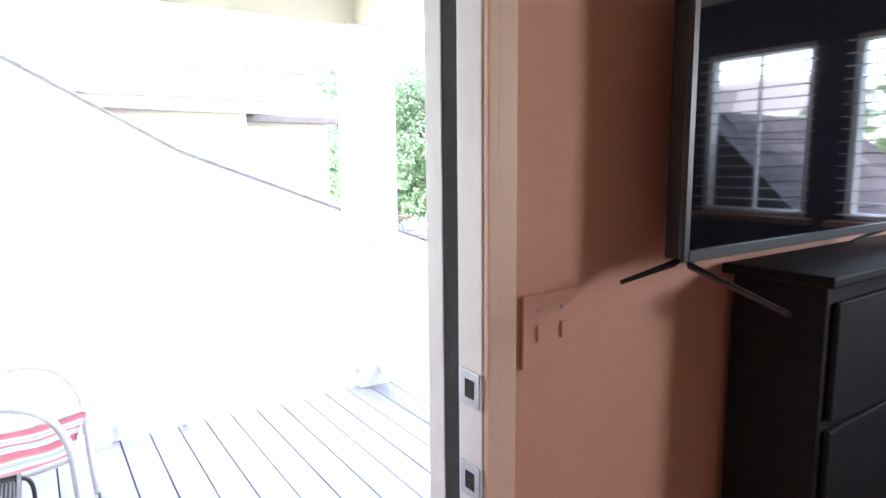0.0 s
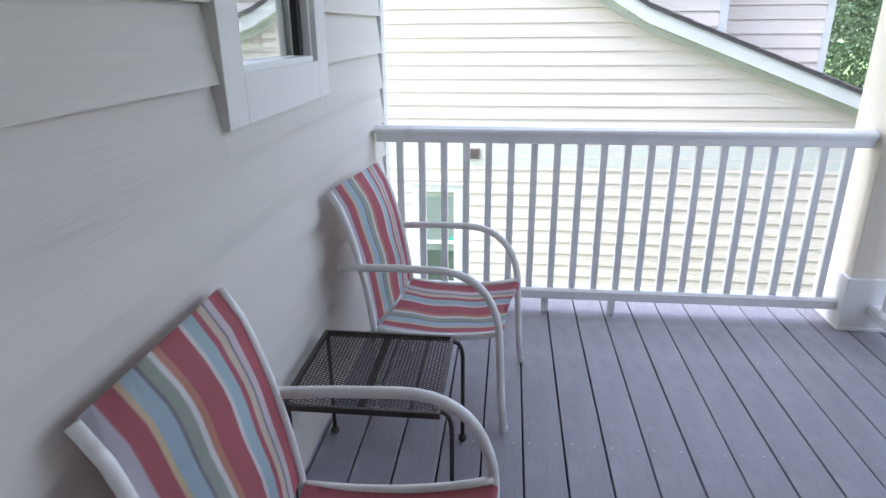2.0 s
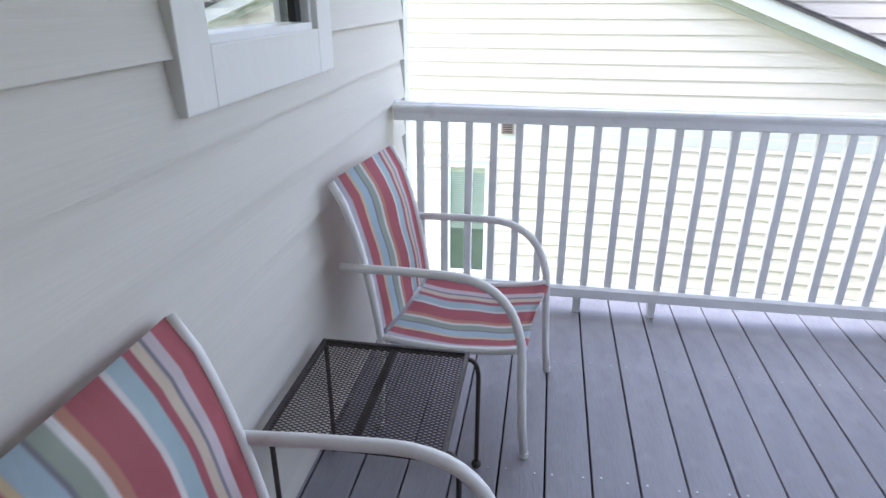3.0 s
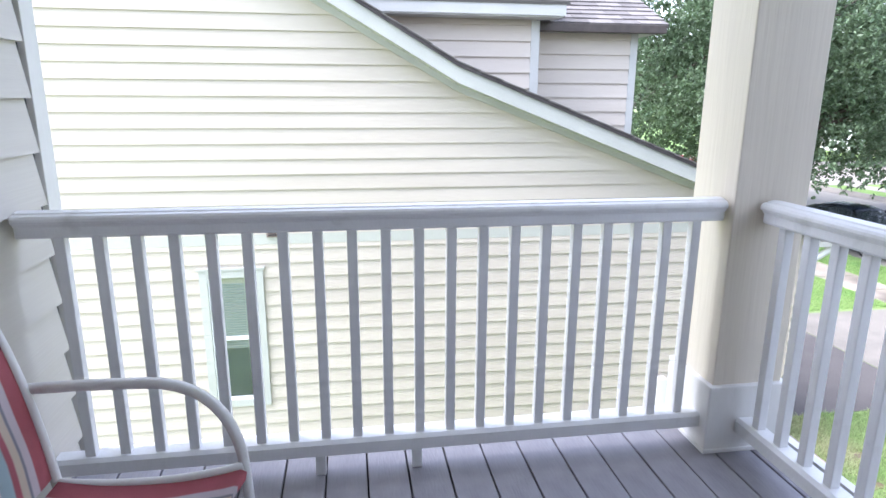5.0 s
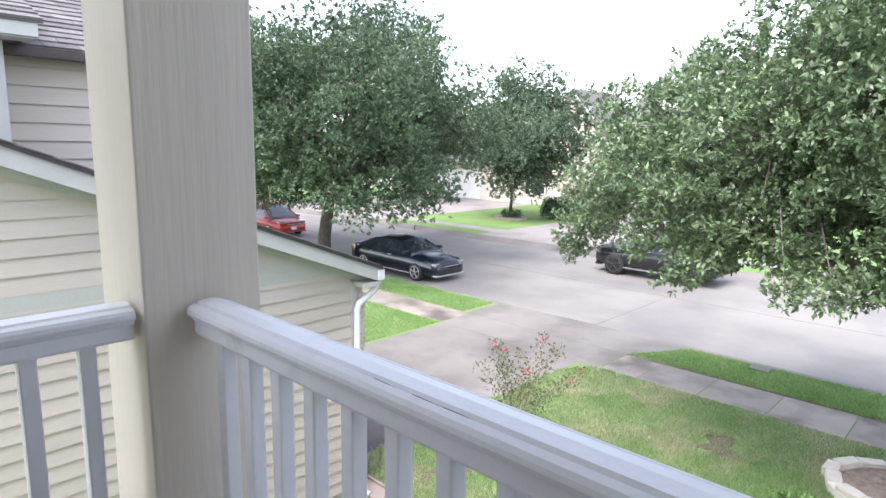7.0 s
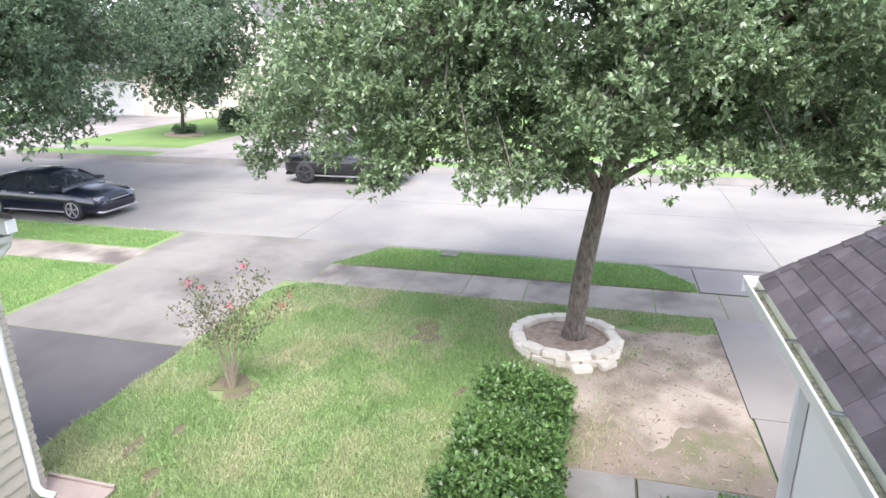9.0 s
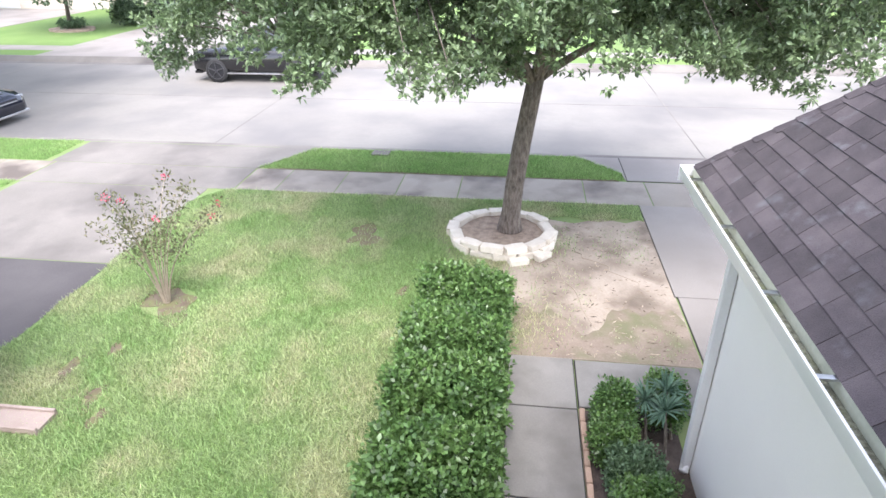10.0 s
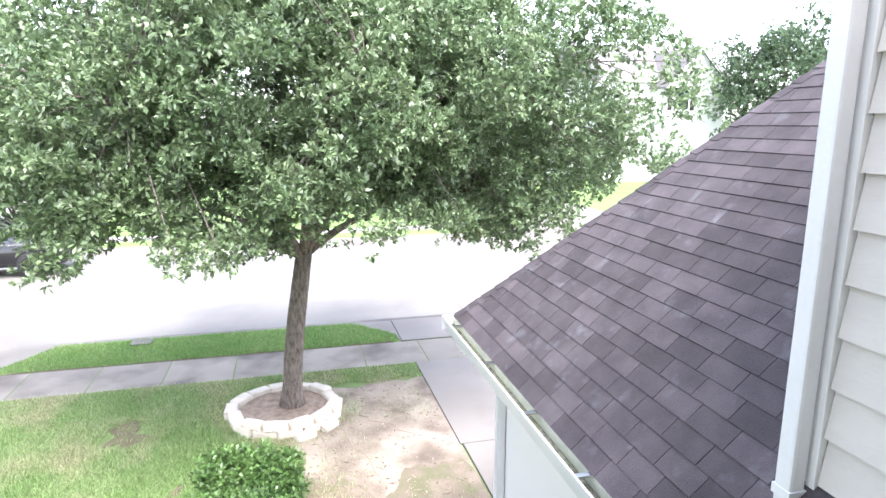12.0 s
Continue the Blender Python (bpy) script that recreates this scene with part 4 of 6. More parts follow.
# hip and ridge caps
hipd = Vector((-TAPER, -1, SLOPE)).normalized()
hip_len = RUN * math.sqrt(TAPER ** 2 + 1 + SLOPE ** 2)
for k in range(int(hip_len / 0.16)):
    a = Vector((E0, EY, EZ)) + hipd * (k * 0.16)
    b = Vector((E0, EY, EZ)) + hipd * (k * 0.16 + 0.20)
    bm = bmesh.new()
    l, r_ = Vector((-0.085, 0, 0)), Vector((0.03, -0.06, -0.055))
    up_ = Vector((0.25, 0.2, 0.5)).normalized()
    v = [bm.verts.new(p) for p in (a + l + nrm * 0.012, a + up_ * 0.020, a + r_ + up_ * 0.010, b + l + nrm * 0.006, b + up_ * 0.010, b + r_ + up_ * 0.002)]
    for f in ((0, 1, 4, 3), (1, 2, 5, 4), (0, 3, 5, 2), (0, 2, 1), (3, 4, 5)):
        bm.faces.new([v[i] for i in f])
    part("shingle", bm, SHINGLE, roof)
rx, ry_, rz = E0 - TAPER * RUN, EY - RUN, EZ + SLOPE * RUN
for k in range(8):
    xa = rx - k * 0.2
    bm = bmesh.new()
    prism(bm, [(ry_ + 0.12, rz - 0.10), (ry_, rz + 0.022), (ry_ - 0.12, rz - 0.10), (ry_, rz + 0.005)], 0, xa - 0.2, xa + 0.03)
    part("shingle", bm, SHINGLE, roof)

gut = thing("gutter", "white eave gutter with moss and leaf litter inside", "gutter")
G0, G1 = 3.02, gx(6.90)
bm = bmesh.new()
prism(bm, [(gy(y), gz(z)) for y, z in ((0.927, -0.20), (1.03, -0.20), (1.045, -0.15), (1.058, -0.105), (1.062, -0.085), (1.050, -0.085), (1.045, -0.10), (1.03, -0.15), (1.02, -0.19), (0.930, -0.19), (0.930, -0.09), (0.927, -0.09))], 0, G0, G1)
box(bm, G1, gy(0.927), gz(-0.20), G1 + 0.004, gy(1.058), gz(-0.085))
part("trough", bm, GUTTER, gut)
bm = bmesh.new()
prism(bm, [(gy(y), gz(z)) for y, z in ((0.966, -0.188), (1.018, -0.188), (1.03, -0.165), (0.966, -0.16))], 0, G0 + 0.01, G1 - 0.01)
part("debris", bm, GUNK, gut, "moss and leaf litter")
part("drip_edge", boxes((G0 + 0.01, gy(0.932), gz(-0.188), G1 - 0.01, gy(0.964), gz(-0.092))), DRIP, gut, "mildewed pale drip edge")
for x in (7.25, 6.40, 5.58, 4.88, 4.20, 3.5):
    part("bracket", boxes((x - 0.016, gy(0.932), gz(-0.105), x + 0.016, gy(1.055), gz(-0.092)), bevel=0.002), SILVERY, gut, "bare metal gutter strap")
dsp = thing("downspout", "white square downspout at the garage corner", "downspout")
bm = boxes((6.955, GW + 0.006, GZ + 0.09, 7.035, GW + 0.085, -0.66), bevel=0.014)
part("pipe", bm, GUTTER, dsp)
bm = bmesh.new()
tube(bm, [(6.995, GW + 0.045, -0.64), (6.995, GW + 0.06, -0.60), (7.2, gy(0.97), -0.50), (7.3, gy(0.985), -0.455), (7.3, gy(0.985), -0.43)], 0.04, 10)
part("elbow", bm, GUTTER, dsp, smooth=True)
for k in range(6):
    a = Vector((7.0, GW + 0.075, -0.597)).lerp(Vector((7.2, gy(0.97), -0.50)), 0.1 + 0.16 * k)
    d = Vector((0.2, 0.27, 0.1)).normalized() * 0.006
    part("rib", tube(bmesh.new(), [a - d, a + d], 0.047, 12), GUTTER, dsp)
bm = bmesh.new()
tube(bm, [(6.995, GW + 0.045, GZ + 0.12), (6.985, GW + 0.05, GZ + 0.06), (6.95, GW + 0.065, GZ + 0.045)], 0.045, 10)
part("shoe", bm, GUTTER, dsp, smooth=True)
ds2 = thing("downspout", "white downspout at the upper house corner", "downspout")
part("pipe", boxes((4.010, SY + 0.035, 0.005, 4.085, SY + 0.105, 2.9), bevel=0.012), GUTTER, ds2)
part("bracket", boxes((4.004, SY + 0.0215, 0.04, 4.091, SY + 0.109, 0.08), bevel=0.002), GUTTER, ds2)

lid = thing("utility_box", "small grey concrete meter box lid in the verge", "utility box")
part("lid", boxes((15.62, 5.15, GZ + 0.0, 15.92, 5.55, GZ + 0.05), bevel=0.01), CONCRETE_D, lid)
# ---------------------------------------------------------------- house next door
NY = 7.70                    # its gable wall
nb = thing("house_next_door", "cream lap-sided two-storey house with brown shingle roof", "house")
KX, KZ = 2.22, 1.79          # kink of the eave line


def rake(x):
    """Height of the roof edge over the gable wall."""
    return KZ + (KX - x) * 0.578 if x < KX else KZ - (x - KX) * 0.388


def rake_x(z):
    z = z + 0.20
    return KX + (KZ - z) / 0.388 if z < KZ else KX - (z - KZ) / 0.578


NWX0, NWX1, NWZ0, NWZ1 = -0.555, 0.115, -1.975, -0.365
END = 6.72
bm = bmesh.new()
out = [(-9, -3.4), (END, -3.4), (END, rake(END) - 0.22), (KX, KZ - 0.24), (-4.0, rake(-4.0) - 0.24), (-9, rake(-4.0) - 0.24)]
prism(bm, out, 1, NY + 0.002, NY + 0.15)
nwall = part("wall", bm, SIDING_E, nb)
lap_siding(nwall, 1, NY, -1, -7.0, END - 0.09, -3.02, 5.0, 0.16, SIDING_E, holes=[(NWX0 + 0.01, NWX1 - 0.01, NWZ0 + 0.01, NWZ1 - 0.01)], high=rake_x, thick=0.022)
bm = bmesh.new()
prism(bm, [(-7.0, -0.09), (6.40, -0.09), (5.75, 0.165), (5.70, 0.19), (-7.0, 0.19)], 1, NY - 0.020, NY - 0.001)
part("band_board", bm, BAND, nb, "wide pale green band board")
part("corner_board", boxes((END - 0.09, NY - 0.022, -3.3, END + 0.01, NY + 0.0, -0.22), bevel=0.003), TRIM_G, nb)
part("brick_front", boxes((END + 0.001, NY - 0.0, -3.4, END + 0.10, 14.5, -0.3)), BRICK_F, nb, "tan brick front")
qb = mesh_of("brick", boxes((END - 0.0, NY - 0.019, 0, END + 0.112, NY + 0.09, 0.058), bevel=0.004), BRICK_F)
qb2 = mesh_of("brick", boxes((END - 0.0, NY - 0.019, 0, END + 0.100, NY + 0.20, 0.058), bevel=0.004), BRICK_F)
for k in range(40):
    shared("brick", qb if k % 2 else qb2, nb, pose(0.012, 0, -3.1 + k * 0.068))


def rake_band(top, low, y0, y1, material, name, label=""):
    """A sloped board along the roof edge, from top to low under it."""
    bm = bmesh.new()
    xs = (-4.2, KX, 6.93)
    prism(bm, [(x, rake(x) + top) for x in xs] + [(x, rake(x) + low) for x in xs[::-1]], 1, y0, y1)
    return part(name, bm, material, nb, label)


rake_band(-0.03, -0.19, 7.44, 7.465, TRIM_G, "rake_board", "pale fascia board under the roof edge")
rake_band(-0.19, -0.26, NY - 0.045, NY - 0.016, TRIM_G, "frieze_board", "pale frieze board")
rake_band(-0.17, -0.19, 7.466, NY - 0.001, TRIM_G, "rake_soffit")
rake_band(0.012, -0.03, 7.415, 14.5, SHINGLE, "roof_edge", "dark shingle roof edge")
bm = bmesh.new()
for k in range(44):
    x0 = -4 + k * 0.247
    z0, z1 = rake(x0), rake(x0 + 0.247)
    prism(bm, [(x0, z0 + 0.020), (x0 + 0.26, z1 + 0.020), (x0 + 0.26, z1 + 0.010), (x0, z0 + 0.006)], 1, 7.405, 8.0)
part("roof_shingles", bm, SHINGLE_F, nb)
part("eave_return", boxes((6.66, 7.445, -0.275, 6.90, NY - 0.018, -0.215), bevel=0.003), TRIM_G, nb, "boxed eave end")
part("gutter", boxes((6.86, 7.43, -0.20, 6.97, 14.5, -0.07), bevel=0.01), GUTTER, nb, "white gutter")
bm = bmesh.new()
tube(bm, [(6.92, 7.52, -0.16), (6.92, 7.52, -0.24), (6.90, 7.53, -0.32), (6.80, 7.58, -0.42), (6.70, 7.62, -0.50), (6.675, 7.63, -0.58), (6.675, 7.63, -1.5), (6.675, 7.63, -2.95), (6.68, 7.58, -3.03), (6.70, 7.44, -3.06)], 0.044, 8, flat=0.85)
part("downspout", bm, GUTTER, nb, "white downspout with an elbow", smooth=True)
# its window
nw = part("window", boxes((NWX0, NY - 0.04, NWZ0, NWX0 + 0.085, NY - 0.0, NWZ1), (NWX1 - 0.085, NY - 0.04, NWZ0, NWX1, NY - 0.0, NWZ1),
                          (NWX0 + 0.085, NY - 0.04, NWZ0, NWX1 - 0.085, NY - 0.0, NWZ0 + 0.085), (NWX0 + 0.085, NY - 0.04, NWZ1 - 0.085, NWX1 - 0.085, NY - 0.0, NWZ1),
                          (NWX0 - 0.02, NY - 0.05, NWZ1, NWX1 + 0.02, NY, NWZ1 + 0.03), bevel=0.003), TRIM_G, nb, "white window with green-tinted blind")
zm = (NWZ0 + NWZ1) / 2 + 0.02
part("sash", boxes((NWX0 + 0.086, NY - 0.026, NWZ0 + 0.086, NWX0 + 0.115, NY + 0.005, NWZ1 - 0.086), (NWX1 - 0.115, NY - 0.026, NWZ0 + 0.086, NWX1 - 0.086, NY + 0.005, NWZ1 - 0.086),
                   (NWX0 + 0.115, NY - 0.026, zm - 0.02, NWX1 - 0.115, NY + 0.005, zm + 0.02), (NWX0 + 0.115, NY - 0.026, NWZ0 + 0.086, NWX1 - 0.115, NY + 0.005, NWZ0 + 0.116)), RAIL, nw)
part("pane", boxes((NWX0 + 0.115, NY - 0.012, NWZ0 + 0.116, NWX1 - 0.115, NY - 0.009, NWZ1 - 0.086)), PANE_D, nw).visible_shadow = False
bm = bmesh.new()
for k in range(26):
    z = zm - 0.12 + k * 0.029
    if z < NWZ1 - 0.1:
        box(bm, NWX0 + 0.116, NY - 0.006, z, NWX1 - 0.116, NY + 0.0015, z + 0.022)
# flat plate on the wall; the dim interior is put into its dark colour
part("shade_plate", boxes((NWX0 + 0.116, NY - 0.004, NWZ0 + 0.117, NWX1 - 0.116, NY + 0.0015, zm - 0.125)), DIM_BLIND, nw)
part("blind_slats", bm, BLIND, nw, "pale green slatted blind")
part("sticker", boxes((NWX1 - 0.17, NY - 0.016, zm + 0.03, NWX1 - 0.13, NY - 0.0125, zm + 0.075)), mat("green_sticker", (0.02, 0.42, 0.30), (0.03, 0.46, 0.33), 0.5, 8, 60, 0), nw, "small green sticker")
for (x, z, w, h) in ((0.255, 0.06, 0.15, 0.14), (0.745, -2.53, 0.13, 0.16)):
    v = part("wall_vent", boxes((x - w / 2, NY - 0.045, z - h / 2, x + w / 2, NY - 0.014, z + h / 2), bevel=0.003), VENTM, nb, "brown louvred wall vent")
    for k in range(4):
        part("louvre", boxes((x - w / 2 + 0.02, NY - 0.050, z - h / 2 + 0.02 + k * h / 5, x + w / 2 - 0.02, NY - 0.0455, z - h / 2 + 0.033 + k * h / 5)), DARK, v)
pipe = thing("gas_pipe", "pale painted gas pipe and valve on the wall next door", "pipe")
bm = bmesh.new()
tube(bm, [(3.93, NY - 0.06, -3.1), (3.93, NY - 0.06, -2.5), (3.93, NY - 0.06, -2.36)], 0.022, 8)
tube(bm, [(3.93, NY - 0.06, -2.52), (3.75, NY - 0.07, -2.54), (3.55, NY - 0.07, -2.6), (3.55, NY - 0.07, -3.1)], 0.02, 8)
part("tube", bm, TRIM_G, pipe)
part("valve", boxes((3.87, NY - 0.12, -2.56, 3.99, NY - 0.02, -2.47), bevel=0.01), TRIM_G, pipe)
part("handle", boxes((3.89, NY - 0.13, -2.38, 3.97, NY - 0.03, -2.36), bevel=0.004), TRIM_G, pipe)
mbox = thing("meter_box", "white utility box on the wall next door", "utility box")
part("case", boxes((4.82, NY - 0.11, -2.6, 4.94, NY - 0.018, -1.95), bevel=0.01), TRIM, mbox)
spl = thing("splash_block", "pinkish concrete splash block on the lawn", "splash block")
bm = boxes((6.70, 6.95, GZ + 0.0, 7.02, 7.85, GZ + 0.05), (6.70, 6.95, GZ + 0.05, 6.735, 7.85, GZ + 0.085), (6.985, 6.95, GZ + 0.05, 7.02, 7.85, GZ + 0.085), bevel=0.008)
part("block", bm, mat("pink_concrete", (0.30, 0.235, 0.20), (0.37, 0.30, 0.26), 0.85, 4, 60, 0.2), spl)

# upper storey next door


def shingle_plane(name, x0, x1, y0, z0, y1, z1, parent, material=None, course=0.15, tab=0.33, seed=1, shrink=0.0):
    """A roof slope rising from (y0, z0) to (y1, z1) with raised shingle tabs, joined."""
    bm = bmesh.new()
    n = max(int(math.hypot(y1 - y0, z1 - z0) / course), 1)
    sd = 1 if y1 > y0 else -1
    up_ = Vector((0, -(z1 - z0) * sd, abs(y1 - y0))).normalized()
    r = random.Random(seed)
    lo, hi = Vector((0, y0, z0)) - up_ * 0.004, Vector((0, y1, z1)) - up_ * 0.004
    v = [bm.verts.new(q + Vector((x, 0, 0)) - up_ * h) for h in (0.0, 0.02) for q, x in ((lo, x0), (lo, x1), (hi, x1 - shrink), (hi, x0))]
    for f in ((0, 1, 2, 3), (4, 5, 6, 7), (0, 1, 5, 4), (1, 2, 6, 5), (2, 3, 7, 6), (3, 0, 4, 7)):
        bm.faces.new([v[i] for i in f])
    for c in range(n):
        f0, f1 = c / n, (c + 1.1) / n
        a, b = Vector((0, y0 + (y1 - y0) * f0, z0 + (z1 - z0) * f0)), Vector((0, y0 + (y1 - y0) * f1, z0 + (z1 - z0) * f1))
        x = x0 - (0.5 * tab if c % 2 else 0)
        xe = x1 - shrink * f0
        while x < xe:
            xa, xb = max(x, x0) + 0.003, min(x + tab, xe) - 0.003
            x += tab
            if xb - xa < 0.02:
                continue
            h = 0.022 + r.uniform(0, 0.006)
            v = [bm.verts.new(q) for q in (a + Vector((xa, 0, 0)), a + Vector((xb, 0, 0)), b + Vector((xb, 0, 0)), b + Vector((xa, 0, 0)),
                                           a + Vector((xa, 0, 0)) + up_ * h, a + Vector((xb, 0, 0)) + up_ * h, b + Vector((xb, 0, 0)) + up_ * 0.008, b + Vector((xa, 0, 0)) + up_ * 0.008)]
            for f in ((0, 1, 2, 3), (4, 5, 6, 7), (0, 1, 5, 4), (1, 2, 6, 5), (2, 3, 7, 6), (3, 0, 4, 7)):
                bm.faces.new([v[i] for i in f])
    return part(name, bm, material or SHINGLE_F, parent)


UY, FY = 8.40, 8.90
w1 = part("upper_wall", boxes((-4.0, UY + 0.001, 0.4, 3.30, UY + 0.12, 2.46), (3.18, UY + 0.12, 0.4, 3.30, FY + 0.1, 2.46)), SIDING_E, nb)
lap_siding(w1, 1, UY, -1, 0.6, 3.24, 0.5, 2.34, 0.178, SIDING_E, thick=0.03)
part("corner_board", boxes((3.24, UY - 0.02, 0.4, 3.345, UY + 0.08, 2.34), bevel=0.003), TRIM_G, nb)
w2 = part("upper_wall", boxes((3.2, FY + 0.001, 0.2, 4.80, FY + 0.12, 2.30), (4.70, FY + 0.12, 0.2, 4.80, 12.4, 2.30)), SIDING_E, nb)
lap_siding(w2, 1, FY, -1, 3.30, 4.72, 0.4, 2.28, 0.178, SIDING_E, thick=0.03)
part("corner_board", boxes((4.72, FY - 0.02, 0.2, 4.82, FY + 0.08, 2.28), bevel=0.003), TRIM_G, nb)
part("fascia", boxes((-1.0, 8.10, 2.36, 3.56, 8.125, 2.50), bevel=0.003), TRIM_G, nb, "pale fascia board")
part("soffit", boxes((-1.0, 8.126, 2.345, 3.54, UY - 0.021, 2.365)), TRIM_G, nb)
part("gable_end", boxes((3.545, 8.126, 2.36, 3.565, 9.3, 2.47)), TRIM_G, nb)
shingle_plane("roof", -3.0, 3.60, 8.08, 2.50, 9.40, 3.06, nb, seed=2)
part("ridge", boxes((-1.0, 9.36, 3.04, 2.55, 9.50, 3.10)), SHINGLE, nb, "dark ridge cap")
part("gutter", boxes((3.30, 8.60, 2.245, 5.06, 8.70, 2.345), bevel=0.01), IRON, nb, "dark gutter")
part("soffit", boxes((3.30, 8.70, 2.26, 5.04, FY - 0.021, 2.29), (4.81, FY - 0.02, 2.26, 5.04, 12.3, 2.29)), TRIM_G, nb)
shingle_plane("roof", 2.4, 5.09, 8.62, 2.34, 10.5, 3.25, nb, seed=3)
shingle_plane("roof", 2.4, 5.09, 12.4, 2.33, 10.5, 3.25, nb, seed=5)
shingle_plane("roof", -3.0, 2.05, 9.50, 3.08, 11.4, 3.98, nb, seed=4)
part("ridge", boxes((2.4, 10.44, 3.24, 5.11, 10.56, 3.285)), SHINGLE, nb, "dark ridge cap")

# ---------------------------------------------------------------- houses across the street


def far_house(label, x, y0, y1, eave, ridge, wall, gables=(), doors=(), windows=(), deep=12.0, ridge_y=None):
    """A house facing the street at x: main roof ridge along y; gables: (yc, half width, foot, apex, out);
    doors and windows: (y0, y1, z0, z1, out)."""
    h = thing("house", label, "house", "houses across the street")
    part("wall", boxes((x, y0, GZ - 0.1, x + deep, y1, eave)), wall, h)
    bm = bmesh.new()
    prism(bm, [(x - 0.45, eave - 0.05), (x + deep / 2, ridge), (x + deep + 0.45, eave - 0.05)], 1, y0 - 0.4, y1 + 0.4)
    part("roof", bm, SHINGLE_F, h)
    part("fascia", boxes((x - 0.52, y0 - 0.4, eave - 0.2, x - 0.46, y1 + 0.4, eave - 0.0)), WHITE_F, h)
    for yc, hw, foot, apex, out in gables:
        eav = apex - hw * 1.05
        bm = bmesh.new()
        prism(bm, [(yc - hw, foot), (yc + hw, foot), (yc + hw, eav), (yc, apex), (yc - hw, eav)], 0, x - out, x + deep / 2)
        part("gable", bm, wall, h)
        for s in (-1, 1):
            bm = bmesh.new()
            prism(bm, [(yc, apex + 0.02), (yc, apex + 0.16), (yc + s * (hw + 0.35), eav - 0.22), (yc + s * (hw + 0.35), eav - 0.36)], 0, x - out - 0.3, x + deep / 2)
            part("gable_roof", bm, SHINGLE_F, h)
            bm = bmesh.new()
            prism(bm, [(yc, apex - 0.12), (yc, apex + 0.018), (yc + s * (hw + 0.33), eav - 0.35), (yc + s * (hw + 0.33), eav - 0.5)], 0, x - out - 0.34, x - out - 0.28)
            part("rake_board", bm, WHITE_F, h)
    for a, b, z0, z1, out in doors:
        d = part("garage_door", boxes((x - out - 0.05, a, z0, x - out - 0.002, b, z1)), WHITE_F, h, "white panelled garage door")
        for r in range(4):
            zz = z0 + (z1 - z0) * r / 4
            for c in range(4):
                yy = a + (b - a) * c / 4
                part("panel", boxes((x - out - 0.075, yy + 0.12, zz + 0.09, x - out - 0.051, yy + (b - a) / 4 - 0.12, zz + (z1 - z0) / 4 - 0.09), bevel=0.01), WHITE_F, d)
    for a, b, z0, z1, out in windows:
        w = part("window", boxes((x - out - 0.09, a, z0, x - out - 0.002, a + 0.1, z1), (x - out - 0.09, b - 0.1, z0, x - out - 0.002, b, z1), (x - out - 0.09, a + 0.1, z0, x - out - 0.002, b - 0.1, z0 + 0.1),
                                 (x - out - 0.09, a + 0.1, z1 - 0.1, x - out - 0.002, b - 0.1, z1), (x - out - 0.07, a + 0.1, (z0 + z1) / 2 - 0.04, x - out - 0.002, b - 0.1, (z0 + z1) / 2 + 0.04)), WHITE_F, h)
        part("pane", boxes((x - out - 0.03, a + 0.1, z0 + 0.1, x - out - 0.004, b - 0.1, z1 - 0.1)), CARGLASS, w)
        for s in (a - 0.42, b + 0.06):
            part("shutter", boxes((x - out - 0.07, s, z0, x - out - 0.002, s + 0.36, z1)), PAINT_B if out > 5 else IRON, w, "dark shutter")
    return h


far_house("tan brick house with steep front gable and white garage door", 44, 26.2, 45.0, 0.4, 4.6, BRICK_F,
          gables=((27.5, 2.1, GZ, 5.85, 0.8),), doors=((37.2, 43.2, GZ + 0.02, -0.55, 0.0),), windows=((30.2, 31.8, -2.3, -0.5, 0.0),))
far_house("white two-storey house with brown roof", 47, 14.5, 25.6, 3.0, 6.9, WHITE_F, gables=((19.3, 2.3, GZ, 8.3, 1.2),),
          doors=((14.9, 17.0, GZ + 0.02, -0.6, 0.0),), windows=((23.2, 24.4, 0.4, 1.9, 0.0), (18.6, 20.0, 2.6, 4.2, 1.2)))
far_house("white two-storey house with a shuttered upper window", 47, -34.0, -22.0, 4.9, 8.3, WHITE_F,
          gables=((-29.0, 2.6, GZ, 7.2, 2.0),), windows=((-28.4, -26.9, 2.5, 4.3, 2.0), (-32.4, -31.2, 2.4, 4.2, 0.0)),
          doors=((-33.0, -28.5, GZ + 0.02, -0.7, 2.0),))
far_house("tan brick house half hidden by trees", 45, -16.0, -3.0, 0.5, 5.2, BRICK_F, gables=((-11.0, 2.4, GZ, 4.2, 0.8),),
          doors=((-8.6, -3.8, GZ + 0.02, -0.6, 0.0),), windows=((-14.6, -13.2, -2.2, -0.6, 0.0),))
far_house("tan brick house behind the street tree", 46, 48.0, 62.0, 1.0, 5.4, BRICK_F, doors=((49.0, 54.0, GZ + 0.02, -0.6, 0.0),), windows=((57, 58.6, -2.2, -0.4, 0.0),))

# ---------------------------------------------------------------- trees and planting


